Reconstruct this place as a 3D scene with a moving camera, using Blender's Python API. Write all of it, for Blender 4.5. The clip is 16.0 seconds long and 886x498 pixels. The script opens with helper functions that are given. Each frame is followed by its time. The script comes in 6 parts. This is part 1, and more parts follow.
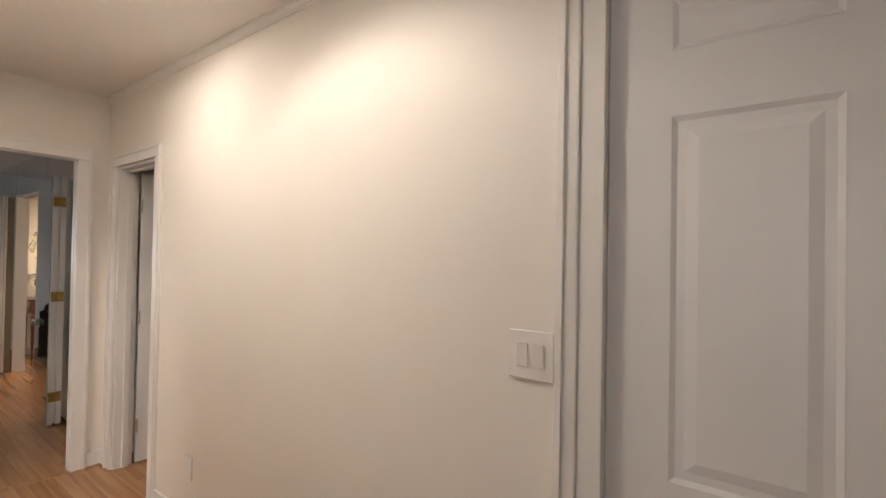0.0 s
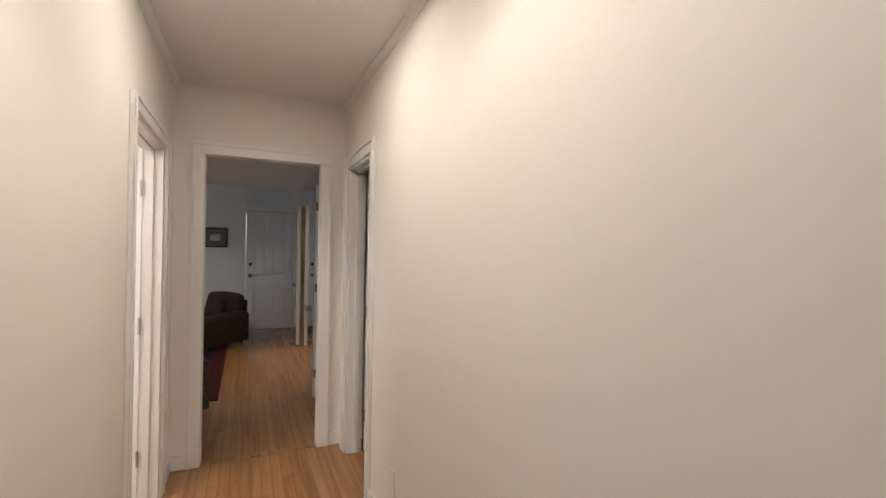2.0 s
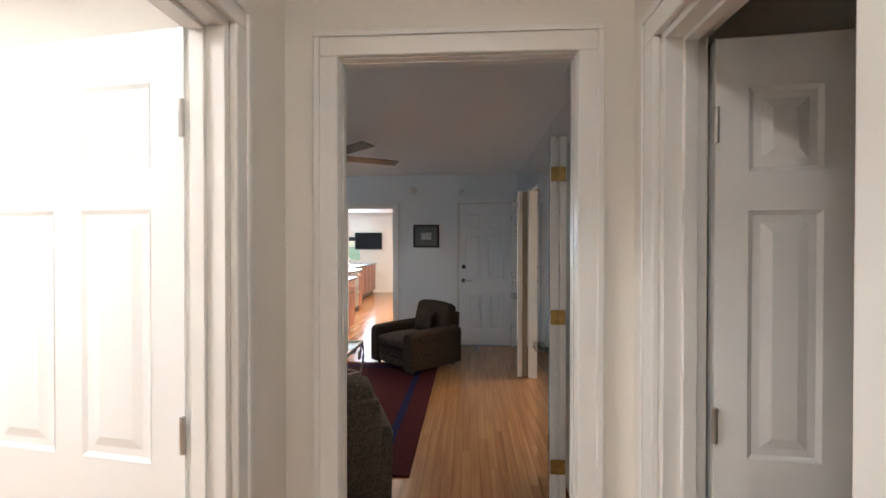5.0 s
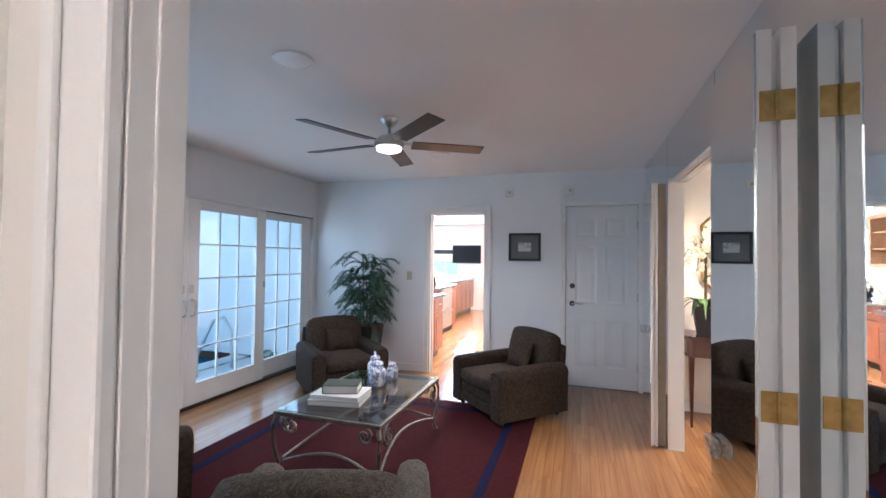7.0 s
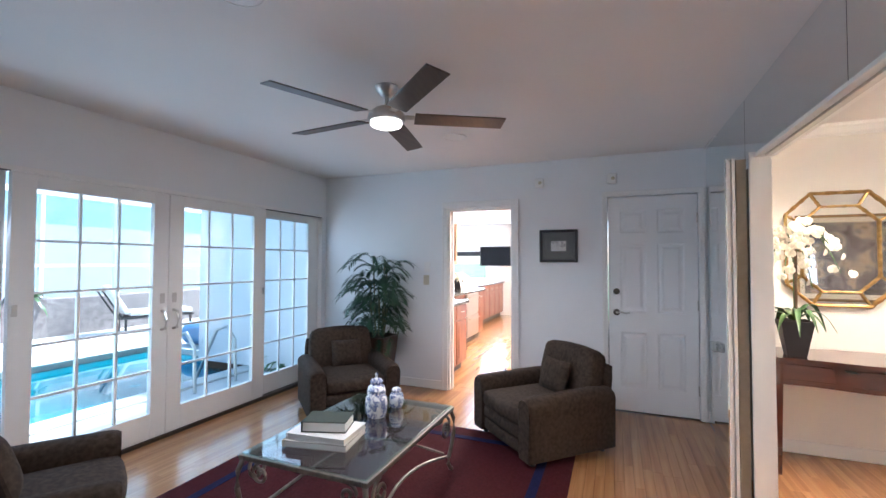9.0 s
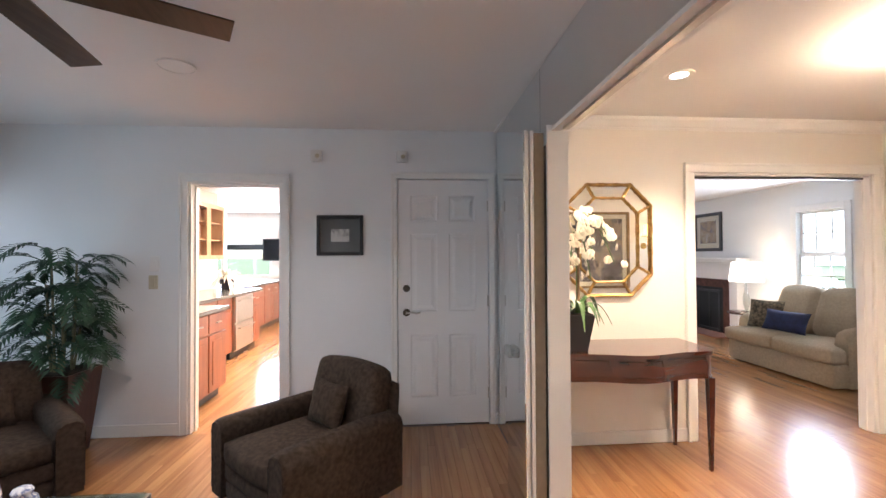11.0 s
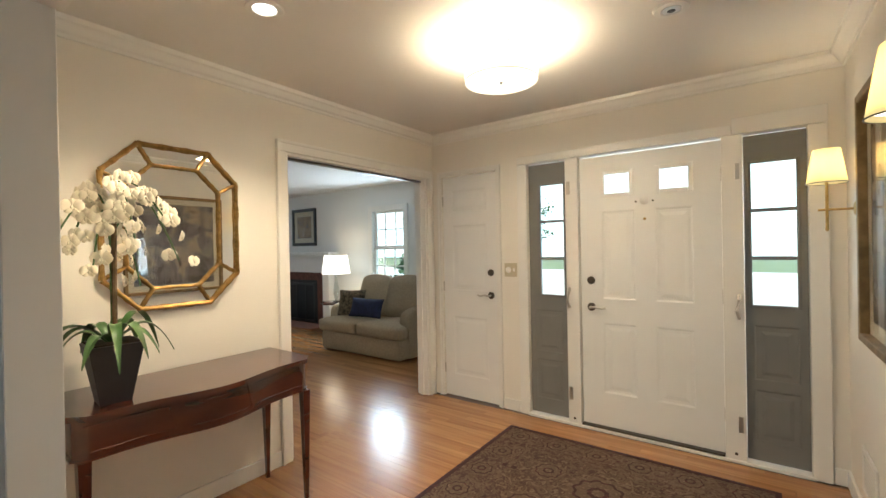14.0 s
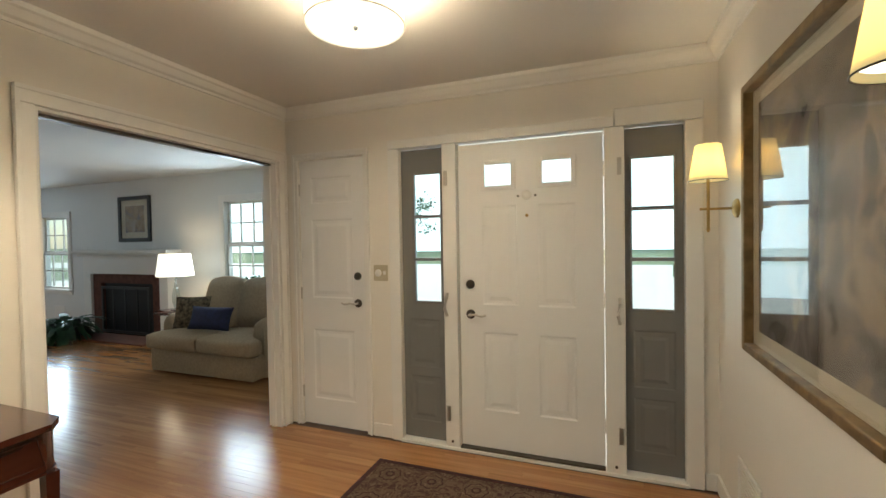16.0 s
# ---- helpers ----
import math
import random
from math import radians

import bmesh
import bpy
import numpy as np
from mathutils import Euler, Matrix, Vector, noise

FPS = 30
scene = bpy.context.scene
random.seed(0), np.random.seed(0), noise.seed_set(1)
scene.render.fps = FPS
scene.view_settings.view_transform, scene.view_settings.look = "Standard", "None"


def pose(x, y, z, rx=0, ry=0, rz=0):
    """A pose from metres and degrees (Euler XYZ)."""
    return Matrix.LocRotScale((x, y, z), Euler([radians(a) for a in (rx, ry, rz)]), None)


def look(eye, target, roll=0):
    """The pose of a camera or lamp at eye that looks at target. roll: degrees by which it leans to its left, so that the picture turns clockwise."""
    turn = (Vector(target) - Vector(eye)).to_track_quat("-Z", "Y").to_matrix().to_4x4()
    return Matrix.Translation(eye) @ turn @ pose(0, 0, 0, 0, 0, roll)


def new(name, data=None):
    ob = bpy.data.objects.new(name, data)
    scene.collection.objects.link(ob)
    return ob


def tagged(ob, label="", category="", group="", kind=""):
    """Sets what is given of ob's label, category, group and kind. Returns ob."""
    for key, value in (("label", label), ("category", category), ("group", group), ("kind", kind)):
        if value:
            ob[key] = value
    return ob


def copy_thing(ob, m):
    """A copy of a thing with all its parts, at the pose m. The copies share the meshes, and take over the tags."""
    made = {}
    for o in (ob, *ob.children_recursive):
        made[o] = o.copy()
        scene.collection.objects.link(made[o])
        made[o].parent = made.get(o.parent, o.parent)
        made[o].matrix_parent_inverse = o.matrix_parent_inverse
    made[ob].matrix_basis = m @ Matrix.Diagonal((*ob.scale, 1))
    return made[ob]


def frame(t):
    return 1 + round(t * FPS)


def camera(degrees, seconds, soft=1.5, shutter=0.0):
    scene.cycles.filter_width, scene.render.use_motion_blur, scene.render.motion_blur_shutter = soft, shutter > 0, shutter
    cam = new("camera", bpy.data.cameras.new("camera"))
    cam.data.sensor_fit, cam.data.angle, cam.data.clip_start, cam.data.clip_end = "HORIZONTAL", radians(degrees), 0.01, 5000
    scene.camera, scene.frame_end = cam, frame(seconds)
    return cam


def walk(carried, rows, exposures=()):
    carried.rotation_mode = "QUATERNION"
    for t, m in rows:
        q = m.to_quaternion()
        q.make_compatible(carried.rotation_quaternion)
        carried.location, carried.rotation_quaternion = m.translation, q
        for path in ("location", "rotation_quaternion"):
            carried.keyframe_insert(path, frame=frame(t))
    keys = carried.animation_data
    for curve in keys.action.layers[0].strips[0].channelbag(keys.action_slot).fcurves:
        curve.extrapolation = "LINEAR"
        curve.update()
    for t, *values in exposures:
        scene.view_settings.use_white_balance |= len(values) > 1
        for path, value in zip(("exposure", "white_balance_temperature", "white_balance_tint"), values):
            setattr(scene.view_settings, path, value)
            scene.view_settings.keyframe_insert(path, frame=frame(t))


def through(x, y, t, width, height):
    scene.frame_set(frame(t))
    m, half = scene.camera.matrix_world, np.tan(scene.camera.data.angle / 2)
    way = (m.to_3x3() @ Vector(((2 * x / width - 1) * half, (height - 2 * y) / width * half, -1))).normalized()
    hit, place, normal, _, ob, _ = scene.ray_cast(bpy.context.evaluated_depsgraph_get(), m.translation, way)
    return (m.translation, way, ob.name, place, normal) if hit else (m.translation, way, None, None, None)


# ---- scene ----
cam = camera(92.0, 16.0)
PATH = [
    (0, (0.288, -0.003, 1.463), (-0.858, 1.637, 1.488), 1.0),
    (0.5, (0.196, 0.126, 1.451), (-1.144, 1.611, 1.468), 1.1),
    (1, (0.114, 0.259, 1.453), (-1.418, 1.544, 1.468), 1.1),
    (1.5, (0.027, 0.354, 1.464), (-1.663, 1.424, 1.476), 1.2),
    (2, (-0.098, 0.427, 1.447), (-1.914, 1.265, 1.45), 1.0),
    (2.5, (-0.322, 0.482, 1.444), (-2.22, 1.114, 1.446), 1.3),
    (3, (-0.58, 0.51, 1.459), (-2.534, 0.936, 1.451), 0.9),
    (3.5, (-0.899, 0.551, 1.451), (-2.884, 0.794, 1.445), 0.5),
    (4, (-1.25, 0.567, 1.457), (-3.247, 0.667, 1.439), -0.1),
    (6.5, (-2.828, 0.612, 1.434), (-4.773, 0.147, 1.466), 1.0),
    (7, (-3.011, 0.584, 1.429), (-4.916, -0.024, 1.477), 0.7),
    (7.5, (-3.15, 0.563, 1.431), (-5.008, -0.177, 1.479), 0.8),
    (8, (-3.285, 0.53, 1.43), (-5.101, -0.306, 1.485), 1.0),
    (8.2, (-3.353, 0.492, 1.436), (-5.173, -0.334, 1.487), 0.6),
    (10.3, (-4.29, 0.492, 1.388), (-6.274, 0.246, 1.449), 0.3),
    (10.5, (-4.386, 0.467, 1.392), (-6.383, 0.364, 1.437), -0.1),
    (11, (-4.559, 0.54, 1.411), (-6.553, 0.692, 1.444), -0.3),
    (11.5, (-4.764, 0.507, 1.409), (-6.702, 0.998, 1.445), -0.5),
    (12, (-4.885, 0.581, 1.417), (-6.724, 1.367, 1.443), -0.6),
    (12.5, (-4.945, 0.724, 1.394), (-6.657, 1.758, 1.425), -0.8),
    (13, (-5.059, 0.837, 1.387), (-6.611, 2.098, 1.402), -0.9),
    (13.5, (-5.13, 0.945, 1.388), (-6.51, 2.392, 1.39), -1.1),
    (14, (-5.181, 1.022, 1.389), (-6.359, 2.639, 1.383), -1.1),
    (14.5, (-5.218, 1.092, 1.393), (-6.185, 2.843, 1.378), -1.1),
    (15, (-5.24, 1.193, 1.416), (-6.044, 3.025, 1.392), -1.1),
    (15.5, (-5.273, 1.343, 1.421), (-5.988, 3.21, 1.391), -1.0),
    (16, (-5.347, 1.569, 1.419), (-6.053, 3.44, 1.377), -1.0),
]
EXPOSURES = [(0, 0.45, 6600, 17), (1.5, 0.4, 6450, 14), (3.5, 0.2, 5850, 12), (4.2, 0.4, 5950, 11), (6.3, 1.2, 5650, 12), (7.0, 1.58, 5350, 15), (8.2, 1.68, 5350, 14), (10.3, 1.6, 5750, 17), (11.0, 1.5, 6050, 18), (12.0, 1.15, 6200, 9), (13.5, 0.65, 6100, 4), (14.5, 0.45, 6150, 3), (16.0, 0.15, 6200, 2)]
walk(cam, [(t, look(eye, target, roll)) for t, eye, target, roll in PATH], EXPOSURES)

# ---- world, sun, lamps ----
world = bpy.data.worlds.new("sky")
scene.world = world
world.use_nodes = True
wn = world.node_tree.nodes
sky = wn.new("ShaderNodeTexSky")
sky.sky_type, sky.sun_disc = "NISHITA", False
sky.sun_elevation, sky.sun_rotation = radians(56), radians(297)
world.node_tree.links.new(sky.outputs[0], wn["Background"].inputs[0])
wn["Background"].inputs[1].default_value = 0.15


def lamp(name, kind, energy, color, m, **more):
    data = bpy.data.lights.new(name, kind)
    data.energy, data.color = energy, color
    if "size" in more:
        data.shape = "RECTANGLE"
        data.size, data.size_y = more["size"]
    if "radius" in more:
        data.shadow_soft_size = more["radius"]
    if "cone" in more:
        data.spot_size, data.spot_blend = radians(more["cone"]), more["blend"]
    if "angle" in more:
        data.angle = radians(more["angle"])
    ob = new(name, data)
    ob.matrix_world = m
    return ob


WARM, AMBER, DAY = (1, 0.77, 0.52), (1, 0.74, 0.46), (0.72, 0.86, 1.0)
lamp("sun", "SUN", 5.0, (1, 0.95, 0.88), look((-6, 3, 10), (0, 0, 0)), angle=12)
# hall downlights
lamp("hall_downlight_lamp", "SPOT", 24, (1, 0.89, 0.76), look((-0.85, 0.40, 2.47), (-0.75, 0.98, 0)), radius=0.05, cone=138, blend=0.5)
lamp("hall_downlight_lamp", "AREA", 7, (1, 0.89, 0.76), look((-1.87, 0.56, 2.48), (-1.87, 0.56, 0)), size=(0.14, 0.14))
lamp("fan_lamp", "SPOT", 30, (1, 0.93, 0.85), look((-5.89, -0.765, 2.19), (-5.89, -0.765, 0)), radius=0.08, cone=165, blend=0.5)
lamp("drum_lamp", "POINT", 36, WARM, pose(-6.24, 3.02, 2.34), radius=0.05)
lamp("drum_diffuser_lamp", "AREA", 16, WARM, look((-6.24, 3.02, 2.235), (-6.24, 3.02, 0)), size=(0.34, 0.34))
lamp("foyer_downlight_lamp", "SPOT", 60, WARM, look((-6.9, 2.09, 2.42), (-6.95, 2.05, 0)), radius=0.04, cone=120, blend=0.6)
for y in (2.468, 3.938):
    lamp("sconce_lamp", "POINT", 4.0, AMBER, pose(-4.88, y, 1.77), radius=0.025)
lamp("table_lamp_bulb", "POINT", 4, WARM, pose(-10.85, 5.75, 1.15), radius=0.04)
# daylight in the openings
lamp("slider_daylight", "AREA", 10, DAY, look((-6.1, -3.05, 1.1), (-6.1, 0, 0.3)), size=(3.8, 1.7))
lamp("window_daylight", "AREA", 25, DAY, look((-10.07, 6.12, 1.45), (-10.07, 0, 0.9)), size=(0.7, 1.1))
lamp("window_daylight", "AREA", 28, DAY, look((-14.4, 6.12, 1.3), (-14.4, 0, 0.9)), size=(0.7, 1.1))
lamp("kitchen_ceiling_lamp", "AREA", 120, (1, 0.83, 0.64), look((-10.8, -0.9, 2.38), (-10.8, -0.9, 0)), size=(4.0, 1.2))
lamp("kitchen_daylight", "AREA", 70, DAY, look((-14.8, -3.4, 1.6), (-9, -2.5, 1.2)), size=(2.2, 1.1))
lamp("side_room_lamp", "AREA", 30, (1, 0.93, 0.84), look((-2.2, -1.1, 2.4), (-2.2, -1.1, 0)), size=(0.6, 0.6))
# unseen source added behind the start to brighten the closet door
lamp("rear_opening_fill", "AREA", 4, (1, 0.95, 0.9), look((0.55, -2.28, 1.5), (0.5, 1.1, 1.2)), size=(1.2, 1.1))
lamp("entry_daylight", "AREA", 8, DAY, look((-5.8, 4.5, 1.5), (-5.9, 0, 1.0)), size=(1.7, 0.9))

# ---- materials ----


def material(name, color, rough=0.5, metal=0.0, var=0.08, scale=6.0, bump=0.0, bscale=150.0, coat=0.0, spec=0.5, island=0.0, rnd=0.0):
    m = bpy.data.materials.new(name)
    m.use_nodes = True
    nt = m.node_tree
    b = nt.nodes["Principled BSDF"]
    b.inputs["Roughness"].default_value, b.inputs["Metallic"].default_value = rough, metal
    b.inputs["Coat Weight"].default_value = coat
    b.inputs["Specular IOR Level"].default_value = spec
    tc = nt.nodes.new("ShaderNodeTexCoord")
    n1 = nt.nodes.new("ShaderNodeTexNoise")
    n1.inputs["Scale"].default_value, n1.inputs["Detail"].default_value = scale, 6
    n2 = nt.nodes.new("ShaderNodeTexNoise")
    n2.inputs["Scale"].default_value, n2.inputs["Detail"].default_value = bscale, 3
    for n in (n1, n2):
        nt.links.new(tc.outputs["Object"], n.inputs["Vector"])
    ramp = nt.nodes.new("ShaderNodeValToRGB")
    c = Vector(color)
    ramp.color_ramp.elements[0].color = (*(c * (1 - var)), 1)
    ramp.color_ramp.elements[1].color = (*[min(1, v) for v in c * (1 + var)], 1)
    ramp.color_ramp.elements[0].position, ramp.color_ramp.elements[1].position = 0.3, 0.7
    nt.links.new(n1.outputs["Fac"], ramp.inputs[0])
    nt.links.new(ramp.outputs[0], b.inputs["Base Color"])
    if bump:
        bp = nt.nodes.new("ShaderNodeBump")
        bp.inputs["Strength"].default_value, bp.inputs["Distance"].default_value = bump, 0.002
        nt.links.new(n2.outputs["Fac"], bp.inputs["Height"])
        nt.links.new(bp.outputs[0], b.inputs["Normal"])
    return m


def wood(name, dark, light, rough=0.3, grain=(2.0, 40.0, 40.0), random_from="", coat=0.2, bump=0.08, spread=0.5):
    m = bpy.data.materials.new(name)
    m.use_nodes = True
    nt = m.node_tree
    b = nt.nodes["Principled BSDF"]
    b.inputs["Roughness"].default_value, b.inputs["Coat Weight"].default_value = rough, coat
    b.inputs["Coat Roughness"].default_value = 0.15
    geo = nt.nodes.new("ShaderNodeNewGeometry")
    mp = nt.nodes.new("ShaderNodeMapping")
    mp.inputs["Scale"].default_value = grain
    src = nt.nodes.new("ShaderNodeTexCoord").outputs["Object"] if not random_from else geo.outputs["Position"]
    nt.links.new(src, mp.inputs["Vector"])
    nz = nt.nodes.new("ShaderNodeTexNoise")
    nz.inputs["Scale"].default_value, nz.inputs["Detail"].default_value, nz.inputs["Distortion"].default_value = 1.0, 7, 0.6
    nt.links.new(mp.outputs[0], nz.inputs["Vector"])
    fac = nz.outputs["Fac"]
    if random_from:
        r = geo.outputs["Random Per Island"] if random_from == "island" else nt.nodes.new("ShaderNodeObjectInfo").outputs["Random"]
        off = nt.nodes.new("ShaderNodeVectorMath")
        off.operation = "SCALE"
        off.inputs[0].default_value = (17.0, 9.0, 5.0)
        nt.links.new(r, off.inputs["Scale"])
        add = nt.nodes.new("ShaderNodeVectorMath")
        nt.links.new(mp.outputs[0], add.inputs[0])
        nt.links.new(off.outputs[0], add.inputs[1])
        nt.links.new(add.outputs[0], nz.inputs["Vector"])
        mix = nt.nodes.new("ShaderNodeMix")
        mix.inputs[0].default_value = spread
        nt.links.new(nz.outputs["Fac"], mix.inputs[2])
        nt.links.new(r, mix.inputs[3])
        fac = mix.outputs[0]
    ramp = nt.nodes.new("ShaderNodeValToRGB")
    ramp.color_ramp.elements[0].color, ramp.color_ramp.elements[1].color = (*dark, 1), (*light, 1)
    ramp.color_ramp.elements[0].position, ramp.color_ramp.elements[1].position = 0.25, 0.75
    nt.links.new(fac, ramp.inputs[0])
    nt.links.new(ramp.outputs[0], b.inputs["Base Color"])
    bp = nt.nodes.new("ShaderNodeBump")
    bp.inputs["Strength"].default_value, bp.inputs["Distance"].default_value = bump, 0.001
    nt.links.new(nz.outputs["Fac"], bp.inputs["Height"])
    nt.links.new(bp.outputs[0], b.inputs["Normal"])
    return m


def glow(name, color, strength):
    m = bpy.data.materials.new(name)
    m.use_nodes = True
    b = m.node_tree.nodes["Principled BSDF"]
    b.inputs["Base Color"].default_value = (*color, 1)
    b.inputs["Emission Color"].default_value = (*color, 1)
    b.inputs["Emission Strength"].default_value = strength
    return m


def glow_sheet(name, color, strength):
    """Emission alone, for sheets added to imitate daylit surfaces."""
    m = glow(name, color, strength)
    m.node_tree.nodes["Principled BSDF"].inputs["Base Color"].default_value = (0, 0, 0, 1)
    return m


def lit_fabric(name, color, strength, through=0.6):
    """Lamp fabric: lets its lamp's light through and glows."""
    m = bpy.data.materials.new(name)
    m.use_nodes = True
    nt = m.node_tree
    nt.nodes.remove(nt.nodes["Principled BSDF"])
    tr, em, add = (nt.nodes.new("ShaderNode" + k) for k in ("BsdfTranslucent", "Emission", "AddShader"))
    tr.inputs[0].default_value = (*[c * through for c in color], 1)
    em.inputs[0].default_value, em.inputs[1].default_value = (*color, 1), strength
    nt.links.new(tr.outputs[0], add.inputs[0])
    nt.links.new(em.outputs[0], add.inputs[1])
    nt.links.new(add.outputs[0], nt.nodes["Material Output"].inputs[0])
    return m


def clear_glass(name, tint=(0.93, 0.98, 0.97), gloss=0.08, top=0.6):
    m = bpy.data.materials.new(name)
    m.use_nodes = True
    nt = m.node_tree
    nt.nodes.remove(nt.nodes["Principled BSDF"])
    t, g, mix, lw, pw = (nt.nodes.new("ShaderNode" + k) for k in ("BsdfTransparent", "BsdfGlossy", "MixShader", "LayerWeight", "MapRange"))
    t.inputs[0].default_value = (*tint, 1)
    g.inputs["Roughness"].default_value = 0.01
    pw.interpolation_type = "SMOOTHSTEP"
    pw.inputs["From Min"].default_value, pw.inputs["From Max"].default_value = 0.35, 1.0
    pw.inputs["To Min"].default_value, pw.inputs["To Max"].default_value = gloss * 0.5, top
    nt.links.new(lw.outputs["Facing"], pw.inputs["Value"])
    nt.links.new(pw.outputs[0], mix.inputs[0])
    nt.links.new(t.outputs[0], mix.inputs[1])
    nt.links.new(g.outputs[0], mix.inputs[2])
    nt.links.new(mix.outputs[0], nt.nodes["Material Output"].inputs[0])
    return m


WALL = material("cream_wall_paint", (0.80, 0.77, 0.71), 0.62, var=0.025, scale=1.5, bump=0.12, bscale=260)
WALL_TV = material("white_wall_paint", (0.76, 0.77, 0.77), 0.6, var=0.025, scale=1.5, bump=0.12, bscale=260)
WALL_LIV = material("pale_wall_paint", (0.76, 0.77, 0.76), 0.6, var=0.025, scale=1.5, bump=0.12, bscale=260)
CEIL = material("ceiling_paint", (0.78, 0.76, 0.73), 0.7, var=0.02, scale=1.2, bump=0.15, bscale=180)
TRIM = material("white_trim_paint", (0.80, 0.79, 0.76), 0.32, var=0.02, scale=4, bump=0.03, bscale=90)
DOOR = material("white_door_paint", (0.80, 0.80, 0.79), 0.35, var=0.02, scale=3, bump=0.04, bscale=70)
GREY = material("grey_door_paint", (0.19, 0.19, 0.185), 0.4, var=0.04, scale=5, bump=0.05)
PLASTIC = material("white_plastic", (0.78, 0.77, 0.74), 0.35, var=0.01)
BEIGE = material("beige_plastic", (0.52, 0.47, 0.34), 0.4, var=0.04)
PLANK = wood("oak_plank", (0.26, 0.115, 0.042), (0.45, 0.23, 0.092), 0.25, (1.2, 30, 30), "object", 0.35, 0.05, 0.2)
PLANK_J = wood("oak_plank_rest", (0.26, 0.115, 0.042), (0.45, 0.23, 0.092), 0.25, (1.2, 30, 30), "island", 0.35, 0.05, 0.2)
SUBFLOOR = material("dark_joint", (0.10, 0.05, 0.025), 0.8)
MAHOGANY = wood("mahogany", (0.032, 0.008, 0.005), (0.095, 0.023, 0.011), 0.18, (9, 1.5, 9), "", 0.6, 0.03)
CHERRY = wood("cherry_cabinet", (0.17, 0.045, 0.018), (0.30, 0.09, 0.035), 0.3, (12, 12, 2), "", 0.3, 0.03)
MAPLE = wood("pale_cabinet_wood", (0.30, 0.17, 0.09), (0.46, 0.29, 0.17), 0.35, (12, 12, 2), "", 0.2, 0.03)
NICKEL = material("brushed_nickel", (0.55, 0.53, 0.50), 0.28, 1.0, 0.05, 40)
BRONZE = material("dark_bronze", (0.10, 0.085, 0.07), 0.35, 1.0, 0.1, 30)
BRASS = material("aged_brass", (0.46, 0.31, 0.11), 0.38, 1.0, 0.25, 25, 0.1, 80)
GOLD = material("gilded_bamboo", (0.34, 0.21, 0.075), 0.36, 1.0, 0.35, 30, 0.15, 60)
STEEL = material("stainless_steel", (0.60, 0.59, 0.57), 0.3, 1.0, 0.05, 20)
IRON = material("antique_silver_iron", (0.25, 0.22, 0.18), 0.4, 0.85, 0.25, 30, 0.2, 90)
DULLGOLD = material("dull_gilt_wood", (0.24, 0.16, 0.075), 0.45, 0.6, 0.3, 18, 0.2, 50)
BLACK = material("black_paint", (0.02, 0.02, 0.02), 0.4)
DARKWOOD = wood("dark_fan_wood", (0.035, 0.022, 0.014), (0.085, 0.055, 0.035), 0.4, (3, 40, 40), "", 0.1)
# tan of the shade inside the folding gap
TAN = material("tan_gap_shade", (0.30, 0.26, 0.20), 0.6, var=0.08, scale=20)
MIRROR = material("mirror_silver", (0.77, 0.82, 0.84), 0.015, 1.0, 0.0, 1)
MIRROR_C = material("clear_mirror", (0.88, 0.88, 0.86), 0.01, 1.0, 0.0, 1)
GLASS = clear_glass("window_glass")
GLASS_P = clear_glass("picture_glass", (0.97, 0.97, 0.96), 0.06, 0.28)
GLASS_T = clear_glass("table_glass", (0.80, 0.90, 0.88))
CRYSTAL = clear_glass("moulded_glass", (0.86, 0.90, 0.90), 0.3)
FABRIC = material("brown_chenille", (0.050, 0.034, 0.024), 0.92, var=0.4, scale=38, bump=0.7, bscale=300, spec=0.2)
BEIGEF = material("khaki_sofa_fabric", (0.41, 0.325, 0.215), 0.9, var=0.10, scale=40, bump=0.5, bscale=350, spec=0.2)
NAVY = material("navy_velvet", (0.012, 0.018, 0.06), 0.8, var=0.3, scale=20)
PATT = material("brown_pattern_pillow", (0.13, 0.10, 0.06), 0.9, var=0.8, scale=30)
MAROON = material("maroon_rug_wool", (0.052, 0.010, 0.012), 0.95, var=0.25, scale=60, bump=0.8, bscale=500, spec=0.1)
RUGBLUE = material("navy_rug_stripe", (0.012, 0.014, 0.05), 0.95, var=0.25, scale=60, bump=0.8, bscale=500, spec=0.1)
LEAF = material("palm_leaf", (0.018, 0.055, 0.024), 0.5, var=0.5, scale=9)
LEAF2 = material("orchid_leaf", (0.05, 0.12, 0.03), 0.35, var=0.4, scale=8)
STAKE = material("dark_bamboo_stake", (0.12, 0.075, 0.035), 0.6, var=0.3, scale=30)
STEM = material("palm_cane", (0.16, 0.14, 0.07), 0.6, var=0.3, scale=30)
PETAL = material("orchid_petal", (0.80, 0.75, 0.62), 0.6, var=0.08, scale=30)
POTBR = wood("dark_red_pot", (0.035, 0.012, 0.008), (0.085, 0.03, 0.018), 0.35, (30, 30, 3))
POTBK = material("charcoal_pot", (0.025, 0.025, 0.03), 0.45, var=0.15)
SOIL = material("soil", (0.03, 0.02, 0.013), 0.95, var=0.4, scale=60, bump=0.8)
PAPER = material("white_paper", (0.75, 0.74, 0.70), 0.8, var=0.03)
BOOKG = material("green_book_cloth", (0.035, 0.045, 0.030), 0.7, var=0.15, scale=40)
BOOKW = material("pale_book_cover", (0.42, 0.40, 0.35), 0.6, var=0.1)
MATGREY = material("grey_mat_board", (0.16, 0.165, 0.165), 0.85, var=0.04)
MATCREAM = material("cream_mat_board", (0.62, 0.57, 0.46), 0.8, var=0.04)
